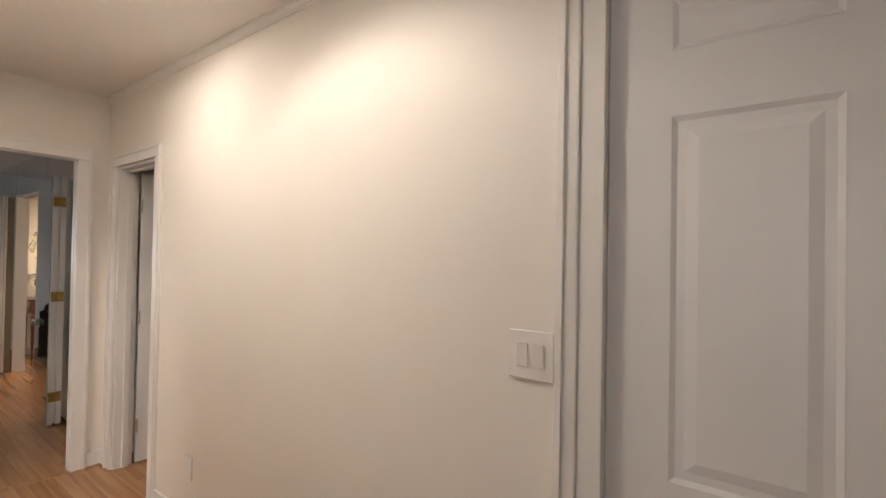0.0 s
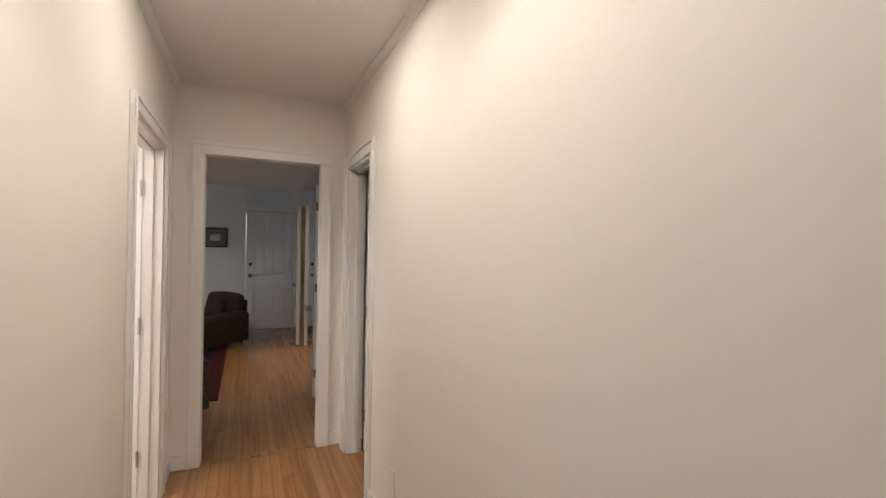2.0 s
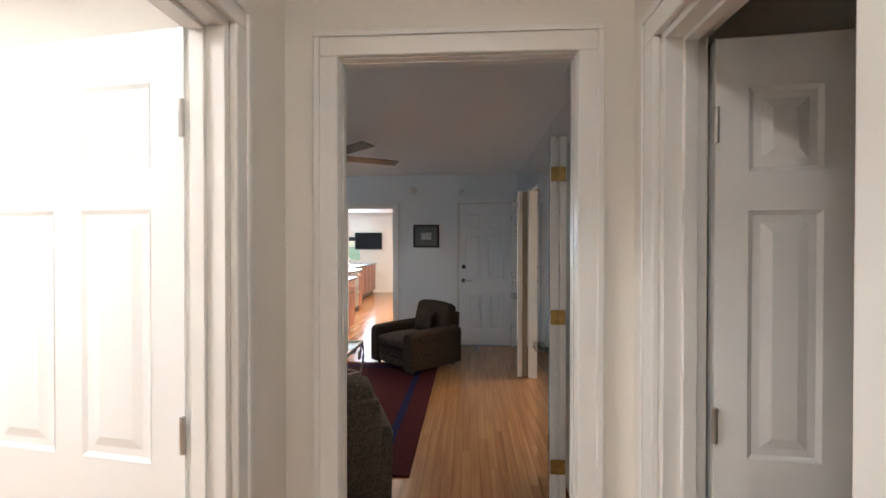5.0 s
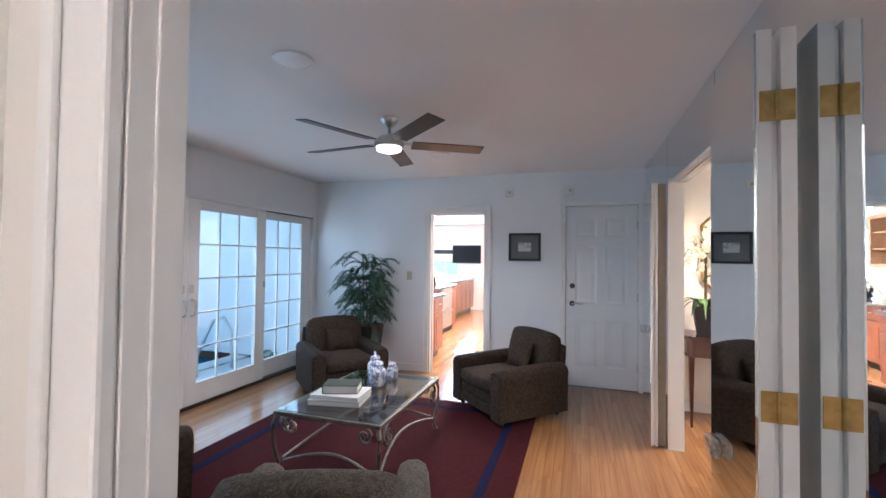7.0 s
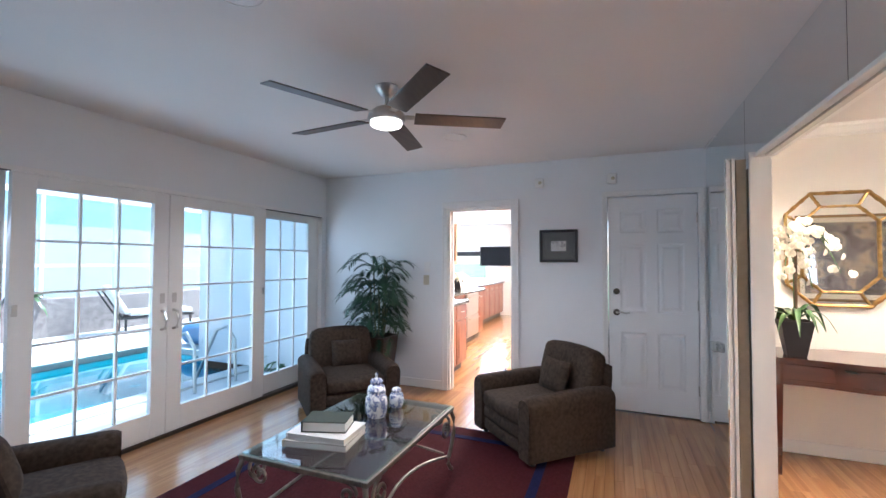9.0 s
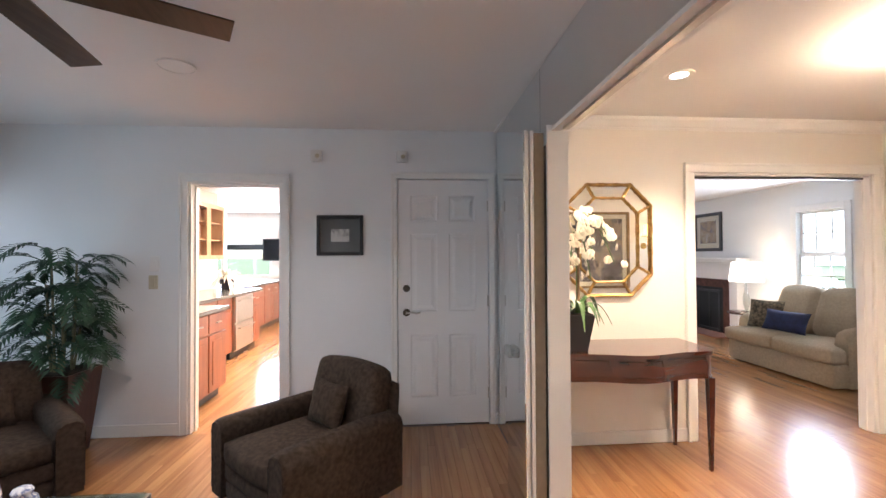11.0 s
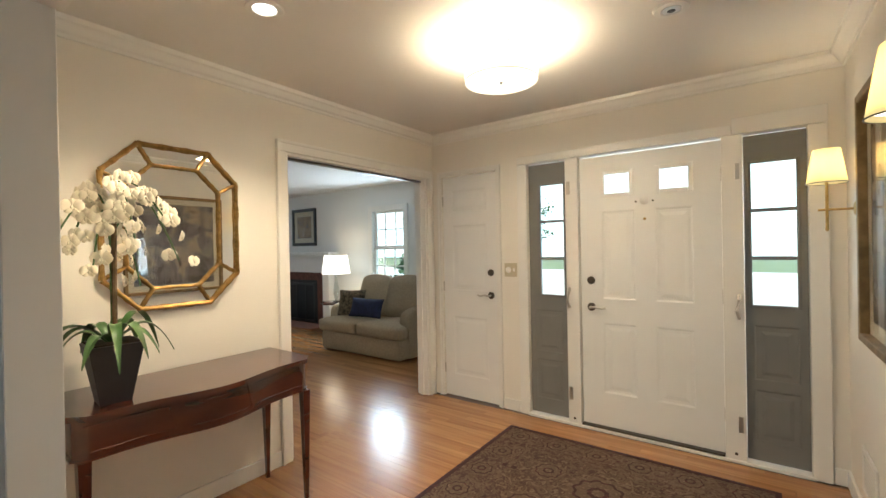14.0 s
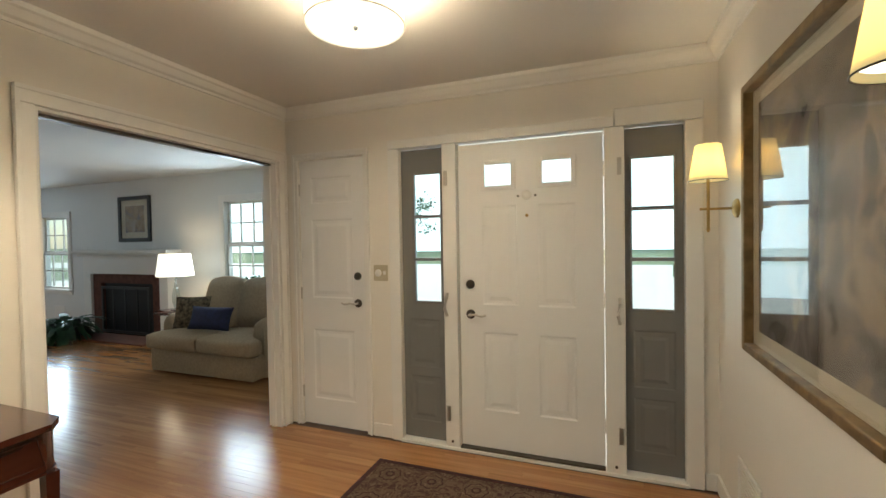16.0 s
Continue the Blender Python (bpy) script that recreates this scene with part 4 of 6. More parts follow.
def armchair(m, label, fab):
    """Low club recliner, front to local -y."""
    e = thing("armchair", label, "armchair", m, "armchairs round the coffee table")
    part("base", boxes(((-0.27, -0.36, 0.05), (0.27, 0.33, 0.24)), bev=0.02), fab, e, "", True)
    part("front_panel", soft_box((-0.262, -0.40, 0.055), (0.262, -0.345, 0.145), 0.006, 4, 0.3), fab, e, "", True)
    part("front_panel", soft_box((-0.262, -0.405, 0.15), (0.262, -0.345, 0.25), 0.008, 4, 0.3), fab, e, "", True)
    part("seat_cushion", soft_box((-0.262, -0.42, 0.245), (0.262, 0.20, 0.375), 0.022, 6, 0.28), fab, e, "", True)
    for s in (-1, 1):
        arm = part("arm", arm_bm(s), fab, e, "", True)
        part("piping", tube([(s * 0.335 + a, -0.413, z) for a, z in ((-0.066, 0.07), (-0.07, 0.38), (-0.055, 0.43), (-0.02, 0.45), (0.02, 0.45), (0.052, 0.43), (0.064, 0.38), (0.06, 0.07))], 0.005, 6), fab, arm, "", True)
    part("backrest", turned(back_bm(), pose(0, 0.255, 0.49, -14)), fab, e, "", True)
    part("back_shell", turned(soft_box((-0.335, -0.035, -0.36), (0.335, 0.035, 0.20), 0.01, 5, 0.4), pose(0, 0.35, 0.43, -7)), fab, e, "", True)
    for x in (-0.33, 0.33):
        for y in (-0.34, 0.28):
            part("foot", cyl(0.02, 0.028, 0.0, 0.055, 12, Matrix.Translation((x, y, 0))), BLACK, e, "dark wooden foot", True)
    return e


def pillow(m, label, fab, w=0.3, h=0.26):
    bm = bmesh.new()
    n, sides = 10, []
    for s in (-1, 1):
        sides.append([[bm.verts.new((w / 2 * u * (1 - 0.06 * (1 - v * v)), s * (0.006 + 0.055 * ((1 - u ** 4) * (1 - v ** 4)) ** 0.7), h / 2 * v * (1 - 0.06 * (1 - u * u)))) for u in [2 * i / n - 1 for i in range(n + 1)]] for v in [2 * j / n - 1 for j in range(n + 1)]])
    for g in sides:
        for j in range(n):
            for i in range(n):
                bm.faces.new((g[j][i], g[j][i + 1], g[j + 1][i + 1], g[j + 1][i]))
    rim = [(0, i) for i in range(n)] + [(j, n) for j in range(n)] + [(n, n - i) for i in range(n)] + [(n - j, 0) for j in range(n)]
    for p, q in zip(rim, rim[1:] + rim[:1]):
        bm.faces.new((sides[0][p[0]][p[1]], sides[0][q[0]][q[1]], sides[1][q[0]][q[1]], sides[1][p[0]][p[1]]))
    ob = solid("throw_pillow", bm, fab, label, "pillow", smooth=True)
    ob.matrix_basis = m
    return ob


CHAIRS = [(-7.17, -0.04, 45, FABRIC), (-7.22, -1.94, 138, FABRIC), (-4.72, -2.0, 239, FABRIC), (-4.46, -0.34, 292, FABRIC_L)]
for x, y, a, f in CHAIRS:
    z0 = 0.012 if x < -6.9 or -5 < x and y < -1 else 0.0
    armchair(pose(x, y, z0, 0, 0, a), "low brown chenille club armchair" + (" with paisley upholstery" if f is FABRIC_L else " with thick rounded arms"), f)
    pillow(pose(x, y, z0, 0, 0, a) @ pose(0.02, 0.09, 0.505, -18), "small square brown pillow leaning in an armchair", f)
pillow(pose(-4.72, -2.0, 0.0, 0, 0, 239) @ pose(-0.14, 0.0, 0.57, -18, 12, 10), "second dark brown pillow in the armchair by the patio doors", FABRIC, 0.34, 0.30)

rug = thing("area_rug", "maroon wool rug with navy border stripes on the oak floor", "rug")
part("woven_field", boxes(((-7.16, -2.06, 0.001), (-4.6, 0.215, 0.012)), bev=0.003), MAROON, rug)
for lo, hi in (((-7.0, -0.02), (-4.76, 0.04)), ((-7.0, -1.885), (-4.76, -1.825)), ((-7.0, -1.824), (-6.94, -0.021)), ((-4.82, -1.824), (-4.76, -0.021))):
    part("stripe", boxes(((*lo, 0.0125), (*hi, 0.0145))), RUGBLUE, rug, "navy stripe")


def scroll(cx, cz, r0, turns, start, way, n=26):
    return [(cx + r0 * (1 - 0.82 * k / n) * math.cos(start + way * turns * 2 * math.pi * k / n), cz + r0 * (1 - 0.82 * k / n) * math.sin(start + way * turns * 2 * math.pi * k / n)) for k in range(n + 1)]


TX0, TX1, TY0, TY1, TZ = -6.43, -5.33, -1.29, -0.53, 0.45
table = thing("coffee_table", "glass-topped coffee table on scrolled silver iron legs", "coffee table", pose((TX0 + TX1) / 2, (TY0 + TY1) / 2, 0.012))
hx, hy, zt = (TX1 - TX0) / 2, (TY1 - TY0) / 2, TZ - 0.012
part("glass_top", boxes(((-hx + 0.012, -hy + 0.012, zt - 0.010), (hx - 0.012, hy - 0.012, zt)), bev=0.002), GLASS_T, table, "clear glass top").visible_shadow = False
for lo, hi in (((-hx, -hy), (hx, -hy + 0.03)), ((-hx, hy - 0.03), (hx, hy)), ((-hx, -hy + 0.0302), (-hx + 0.03, hy - 0.0302)), ((hx - 0.03, -hy + 0.0302), (hx, hy - 0.0302))):
    part("top_rail", boxes(((*lo, zt - 0.035), (*hi, zt - 0.0105)), bev=0.004), IRON, table)
for sx in (-1, 1):
    for sy in (-1, 1):
        d = Vector((sx * 0.8, sy * 0.6, 0))
        c = Vector((sx * (hx - 0.03), sy * (hy - 0.03), 0))
        path = [(0.03, zt - 0.03), (0.07, zt - 0.09), (0.075, zt - 0.17), (0.045, zt - 0.27), (0.01, zt - 0.34), (0.0, zt - 0.385), (0.03, 0.02), (0.05, 0.012)]
        part("leg", tube([c + d * a * 0.6 + Vector((0, 0, b)) for a, b in path], 0.013, 8), IRON, table, "", True)
        dx = Vector((-sx, 0, 0))
        part("scroll", tube([c + dx * (0.10 + a) + Vector((0, sy * 0.02, b)) for a, b in scroll(0.0, zt - 0.115, 0.075, 1.5, math.pi / 2, 1)], 0.009, 8), IRON, table, "", True)
        part("scroll", tube([c + Vector((0, -sy * (0.09 + a), b)) for a, b in scroll(0.0, zt - 0.10, 0.055, 1.4, math.pi / 2, 1)], 0.008, 8), IRON, table, "", True)
for sy in (-1, 1):
    part("stretcher", tube([(-hx + 0.06 + (2 * hx - 0.12) * k / 12, sy * (hy - 0.03 - 0.07 * math.sin(math.pi * k / 12)), 0.11 + 0.07 * math.sin(math.pi * k / 12)) for k in range(13)], 0.009, 8), IRON, table, "", True)
for sx in (-1, 1):
    part("stretcher", tube([(sx * (hx - 0.03 - 0.06 * math.sin(math.pi * k / 10)), -hy + 0.06 + (2 * hy - 0.12) * k / 10, 0.11 + 0.06 * math.sin(math.pi * k / 10)) for k in range(11)], 0.009, 8), IRON, table, "", True)


def book(x, y, z, w, d, h, a, cover, label):
    e = thing("book", label, "book", pose(x, y, z, 0, 0, a), "books on the coffee table")
    part("page_block", boxes(((-w / 2 + 0.006, -d / 2 + 0.006, 0.004), (w / 2 - 0.004, d / 2 - 0.006, h - 0.004))), PAPER, e, "cream page block")
    part("cover", boxes(((-w / 2, -d / 2, 0), (w / 2, d / 2, 0.0035)), ((-w / 2, -d / 2, h - 0.0035), (w / 2, d / 2, h)), ((-w / 2, -d / 2, 0.0035), (-w / 2 + 0.005, d / 2, h - 0.0035))), cover, e)


book(-5.63, -0.98, TZ, 0.36, 0.27, 0.035, 100, BOOKW, "large pale hardback book lying on the glass")
book(-5.63, -0.97, TZ + 0.0355, 0.34, 0.25, 0.03, 96, PAPER, "white hardback book in a stack")
book(-5.64, -0.97, TZ + 0.066, 0.24, 0.17, 0.055, 108, BOOKG, "thick dark green book on top of the stack")


def jar(x, y, s, lid, label):
    e = thing("porcelain_jar", label, "jar", pose(x, y, TZ), "blue and white porcelain jars")
    part("body", lathe([(0.04 * s, 0), (0.058 * s, 0.006 * s), (0.072 * s, 0.04 * s), (0.076 * s, 0.10 * s), (0.068 * s, 0.14 * s), (0.045 * s, 0.16 * s), (0.046 * s, 0.172 * s)], 28), PORCELAIN, e, "", True)
    part("lid", lathe([(0.05 * s, 0.172 * s), (0.052 * s, 0.182 * s), (0.04 * s, 0.20 * s), (0.012 * s, 0.21 * s)] + ([(0.008 * s, 0.22 * s), (0.016 * s, 0.235 * s), (0.004 * s, 0.25 * s)] if lid else []), 24), PORCELAIN, e, "painted porcelain lid", True)


jar(-6.03, -0.90, 0.92, False, "round blue and white porcelain jar with flat lid")
jar(-6.25, -1.03, 0.84, True, "blue and white porcelain ginger jar with knobbed lid")
jar(-6.24, -0.87, 0.64, False, "small blue and white porcelain pot")

fan = thing("ceiling_fan", "nickel ceiling fan with five dark blades and lit lamp", "ceiling fan", pose(-5.89, -0.765, 2.4645))
part("canopy", lathe([(0.068, 0), (0.066, -0.02), (0.03, -0.06), (0.014, -0.065)], 26), NICKEL, fan, "", True)
part("downrod", cyl(0.012, 0.012, -0.13, -0.06, 14), NICKEL, fan, "", True)
part("motor", lathe([(0.03, -0.12), (0.07, -0.135), (0.105, -0.165), (0.112, -0.195), (0.105, -0.215)], 30), NICKEL, fan, "", True)
part("lamp_bowl", lathe([(0.095, -0.2155), (0.09, -0.235), (0.06, -0.247), (0.01, -0.25)], 28), SHADE_W, fan, "glowing white glass bowl", True)
for k in range(5):
    r = pose(0, 0, -0.185, 0, 0, 48 + 72 * k) @ pose(0, 0, 0, -11)
    blade = part("blade", turned(boxes(((0.17, -0.062, -0.004), (0.72, 0.062, 0.004)), bev=0.003), r), DARKWOOD, fan, "dark wooden blade")
    part("bracket", turned(boxes(((0.09, -0.022, 0.0045), (0.24, 0.022, 0.010)), bev=0.003), r), NICKEL, blade, "nickel blade arm")

palm = thing("potted_palm", "tall bamboo palm in a tapered dark red-brown square pot", "plant", pose(-7.85, -1.96, 0))
part("pot", turned(cyl(0.155, 0.235, 0.0, 0.60, 4), pose(0, 0, 0, 0, 0, 45)), POTBR, palm, "glossy tapered square pot")
part("soil", turned(cyl(0.215, 0.215, 0.6003, 0.606, 4), pose(0, 0, 0, 0, 0, 45)), SOIL, palm)
rng = random.Random(7)
leaves = bmesh.new()


def frond(bm, p0, az, length, rise, rng):
    """One arching feather leaf: a thin rachis with two rows of drooping leaflets."""
    out, side = Vector((math.cos(az), math.sin(az), 0)), Vector((-math.sin(az), math.cos(az), 0))
    spine = [p0 + out * length * s + Vector((0, 0, length * (rise * s - 0.95 * s * s))) for s in [i / 12 for i in range(13)]]
    tube(spine, 0.0035, 4, bm, [1.2 - 0.08 * i for i in range(13)])
    for i in range(3, 13):
        d = (spine[i] - spine[i - 1]).normalized()
        for s in (-1, 1):
            ll = 0.15 * (1 - 0.5 * abs(i - 6) / 8) * rng.uniform(0.85, 1.15)
            way = (side * s * 0.75 + d * 0.75 + Vector((0, 0, 0.15))).normalized()
            c = spine[i]
            a, b = c + way * ll * 0.5, c + way * ll + Vector((0, 0, -0.35 * ll))
            w = d.cross(way).cross(way).normalized() * 0.0125
            vs = [bm.verts.new(v) for v in (c, a + w, b, a - w)]
            bm.faces.new(vs)


for k in range(9):
    a = k * 0.7 + rng.uniform(-0.2, 0.2)
    hgt = (1.45, 1.0, 1.28, 0.9, 1.38, 1.12, 0.82, 1.22, 1.04)[k]
    top = Vector((math.cos(a) * 0.10, math.sin(a) * 0.10, hgt))
    base = Vector((math.cos(a) * 0.06, math.sin(a) * 0.06, 0.58))
    part("cane", tube([base, base.lerp(top, 0.5) + Vector((0.01, 0.01, 0)), top], 0.008, 6), STEM, palm, "", True)
    for f in range(9):
        az = a + (0, 1.1, -1.1, 2.2, -2.2, 0.5, -0.5, 1.7, -1.7)[f] + rng.uniform(-0.3, 0.3)
        reach = 0.36 if math.cos(az) > -0.2 else 0.20
        frond(leaves, top - Vector((0, 0, 0.045 * f)), az, reach * rng.uniform(0.75, 1.05), rng.uniform(0.7, 1.35), rng)
part("fronds", leaves, LEAF, palm, "dark green feathery leaflets")


def picture(name, m, w, h, frame_t, frame_mat, mat_w, mat_mat, art, label, depth=0.03, cat="picture"):
    e = thing(name, label, cat, m)
    part("frame", frame_bm(w, h, depth, frame_t, 0.005), frame_mat, e)
    part("mat_board", turned(frame_bm(w - 2 * frame_t, h - 2 * frame_t, 0.004, mat_w, 0.0), Matrix.Translation((0, -0.006, 0))), mat_mat, e)
    iw, ih = w / 2 - frame_t - mat_w, h / 2 - frame_t - mat_w
    part("print", boxes(((-iw, -0.008, -ih), (iw, -0.004, ih))), art, e)
    g = part("glazing", boxes(((-w / 2 + frame_t, -0.014, -h / 2 + frame_t), (w / 2 - frame_t, -0.012, h / 2 - frame_t))), GLASS_P, e)
    g.visible_shadow = False
    return e


picture("framed_picture", facing(-8.1345, -0.035, 1.585, "east"), 0.375, 0.33, 0.028, BLACK, 0.085, MATGREY, ART3, "small pale print in a wide grey mat and black frame")

# ---- entry ----
picture("large_painting", facing(-4.7605, 3.195, 1.485, "west"), 1.03, 1.10, 0.034, DULLGOLD, 0.06, MATCREAM, ART, "large brown abstract print in a gilt frame", 0.045, "painting")


def sconce(y):
    e = thing("wall_sconce", "brass wall sconce with a lit pale linen shade", "sconce", pose(-4.7605, y, 1.545), "sconces beside the painting")
    part("backplate", lathe([(0.045, 0), (0.045, 0.008), (0.03, 0.018), (0.012, 0.022)], 24, Matrix.Rotation(-math.pi / 2, 4, "Y")), BRASS, e, "", True)
    part("arm", tube([(-0.01, 0, 0), (-0.155, 0, 0)], 0.006, 10), BRASS, e, "", True)
    part("stem", tube([(-0.12, 0, -0.095), (-0.12, 0, 0.15)], 0.007, 10), BRASS, e, "", True)
    part("finial", lathe([(0.004, -0.11), (0.009, -0.10), (0.006, -0.085)], 12, Matrix.Translation((-0.12, 0, 0))), BRASS, e, "", True)
    bm = bmesh.new()
    rings = []
    for r, z in ((0.082, 0.135), (0.055, 0.305), (0.053, 0.305), (0.080, 0.135)):
        rings.append([bm.verts.new((-0.12 + r * math.cos(k * math.pi / 16), r * math.sin(k * math.pi / 16), z)) for k in range(32)])
    for a, b in zip(rings, rings[1:] + rings[:1]):
        for k in range(32):
            bm.faces.new((a[k], a[(k + 1) % 32], b[(k + 1) % 32], b[k]))
    sh = part("shade", bm, SHADE, e, "glowing pale linen shade", True)
    part("shade_trim", tube([(-0.12 + 0.0825 * math.cos(k * math.pi / 16), 0.0825 * math.sin(k * math.pi / 16), 0.135) for k in range(33)], 0.002, 6), BRONZE, sh)
    part("diffuser", lathe([(0.074, 0.150), (0.073, 0.153), (0.01, 0.153)], 28, Matrix.Translation((-0.12, 0, 0))), SHADE_W, e, "bright opal diffuser", True)


sconce(2.468)
sconce(3.938)

drum = thing("drum_light", "lit white drum ceiling light on a short stem", "ceiling light", pose(-6.24, 3.02, 2.4495))
part("canopy", lathe([(0.065, 0), (0.063, -0.018), (0.012, -0.024)], 24), NICKEL, drum, "", True)
for x in (-0.035, 0.035):
    part("stem", cyl(0.005, 0.005, -0.10, -0.02, 10, Matrix.Translation((x, 0, 0))), BRASS, drum, "", True)
bm = bmesh.new()
rings = []
for r, z in ((0.19, -0.20), (0.19, -0.085), (0.187, -0.085), (0.187, -0.20)):
    rings.append([bm.verts.new((r * math.cos(k * math.pi / 24), r * math.sin(k * math.pi / 24), z)) for k in range(48)])
for a, b in zip(rings, rings[1:] + rings[:1]):
    for k in range(48):
        bm.faces.new((a[k], a[(k + 1) % 48], b[(k + 1) % 48], b[k]))
part("shade", bm, DRUM, drum, "glowing white fabric drum", True)
part("diffuser", lathe([(0.185, -0.191), (0.183, -0.198), (0.05, -0.201), (0.008, -0.201)], 40), SHADE_W, drum, "glowing acrylic diffuser", True)
part("finial", lathe([(0.01, -0.202), (0.008, -0.211), (0.002, -0.215)], 12), NICKEL, drum, "", True)
for z in (-0.086, -0.199):
    part("rim", tube([(0.191 * math.cos(k * math.pi / 24), 0.191 * math.sin(k * math.pi / 24), z) for k in range(49)], 0.002, 6), PLASTIC, drum)

# octagonal mirror with bamboo frame
om = thing("octagonal_mirror", "octagonal mirror in a gilded bamboo double frame", "mirror", facing(-7.6795, 2.025, 1.525, "east"))


def octagon(a, b, c):
    return [(-a, -b + c), (-a, b - c), (-a + c, b), (a - c, b), (a, b - c), (a, -b + c), (a - c, -b), (-a + c, -b)]


outer, inner = octagon(0.325, 0.415, 0.155), octagon(0.225, 0.315, 0.115)


def bamboo(p, q, r, name):
    n = 9
    pts = [(p[0] + (q[0] - p[0]) * k / n, -0.022, p[1] + (q[1] - p[1]) * k / n) for k in range(n + 1)]
    part(name, tube(pts, r, 8, None, [1.3 if k % 3 == 0 else 1.0 for k in range(n + 1)]), GOLD, om, "", True)


for k in range(8):
    bamboo(outer[k], outer[(k + 1) % 8], 0.0115, "outer_rod")
    bamboo(inner[k], inner[(k + 1) % 8], 0.0085, "inner_rod")
    bamboo(outer[k], inner[k], 0.008, "strut")
bm = bmesh.new()
fa, fb = [bm.verts.new((x, -0.012, z)) for x, z in outer], [bm.verts.new((x, -0.002, z)) for x, z in outer]
bm.faces.new(fa), bm.faces.new(fb[::-1])
for k in range(8):
    bm.faces.new((fa[k], fa[(k + 1) % 8], fb[(k + 1) % 8], fb[k]))
part("mirror_glass", bm, MIRROR_C, om, "silvered mirror glass")

# console table
ct = thing("console_table", "serpentine mahogany console table with tapered legs", "console table", pose(-7.665, 1.985, 0))
CY0, CY1 = -0.52, 0.56


def bow(y, d):
    u = (y - CY0) / (CY1 - CY0)
    return d + 0.055 * math.cos(2 * math.pi * (u - 0.5)) * (0.5 + 0.5 * math.cos(2 * math.pi * (u - 0.5))) + 0.028 * math.sin(math.pi * u) - (0.06 * max(0, abs(u - 0.5) - 0.45) / 0.05)


def slab(z0, z1, d, inset, n=40):
    bm = bmesh.new()
    ys = [CY0 + inset + (CY1 - CY0 - 2 * inset) * k / n for k in range(n + 1)]
    rings = []
    for z in (z0, z1):
        rings.append([bm.verts.new((0.012, ys[0], z))] + [bm.verts.new((bow(y, d) - inset, y, z)) for y in ys] + [bm.verts.new((0.012, ys[-1], z))])
    N = len(rings[0])
    for k in range(N):
        bm.faces.new((rings[0][k], rings[0][(k + 1) % N], rings[1][(k + 1) % N], rings[1][k]))
    bm.faces.new(rings[0][::-1]), bm.faces.new(rings[1])
    return bm


part("tabletop", slab(0.762, 0.785, 0.46, 0.0), MAHOGANY, ct, "polished mahogany top", True)
part("apron", slab(0.615, 0.7615, 0.46, 0.022), MAHOGANY, ct, "", True)
part("apron_bead", slab(0.607, 0.6148, 0.46, 0.014), MAHOGANY, ct, "dark cockbeading", True)
for y in (-0.33, 0.0, 0.33):
    bm = tube([(bow(y + a, 0.46) - 0.021, y + a, z) for a, z in [(-0.12 + 0.28 * k / 8, 0.64) for k in range(9)] + [(0.14 - 0.28 * k / 8, 0.74) for k in range(9)]], 0.003, 6)
    part("drawer_bead", bm, MAHOGANY, ct)
for x, y in ((0.045, CY0 + 0.05), (0.045, CY1 - 0.05), (0.43, CY0 + 0.05), (0.43, CY1 - 0.05)):
    part("leg", turned(cyl(0.013, 0.030, 0.0, 0.607, 4), Matrix.Translation((x, y, 0)) @ Matrix.Rotation(math.pi / 4, 4, "Z")), MAHOGANY, ct)

orchid = thing("potted_orchid", "white orchid in a tapered charcoal square pot on the console", "plant", pose(-7.33, 1.64, 0.785))
part("pot", turned(cyl(0.075, 0.13, 0.0, 0.24, 4), pose(0, 0, 0, 0, 0, 40)), POTBK, orchid, "charcoal tapered square pot")
part("moss", turned(cyl(0.115, 0.115, 0.2402, 0.246, 4), pose(0, 0, 0, 0, 0, 40)), SOIL, orchid)
rng = random.Random(21)
for k in range(13):
    a, L, up = k * 2.4 + rng.uniform(-0.3, 0.3), rng.uniform(0.16, 0.27), rng.uniform(1.0, 1.9)
    out = Vector((math.cos(a), math.sin(a), 0))
    side = Vector((-out.y, out.x, 0))
    bm = bmesh.new()
    rows = []
    for s in [i / 10 for i in range(11)]:
        c = out * (0.02 + L * s) + Vector((0, 0, 0.24 + up * L * s - (up + 0.35) * L * s ** 2.2))
        w = 0.021 * math.sin(math.pi * (0.16 + 0.8 * s))
        rows.append([bm.verts.new(c - side * w + Vector((0, 0, 0.008))), bm.verts.new(c), bm.verts.new(c + side * w + Vector((0, 0, 0.008)))])
    for r0, r1 in zip(rows, rows[1:]):
        for i in (0, 1):
            bm.faces.new((r0[i], r0[i + 1], r1[i + 1], r1[i]))
    part("leaf", bm, LEAF2, orchid, "", True)
part("stake", tube([(0.0, 0.01, 0.23), (0.0, 0.015, 0.84)], 0.010, 8), STAKE, orchid, "brown bamboo stake", True)


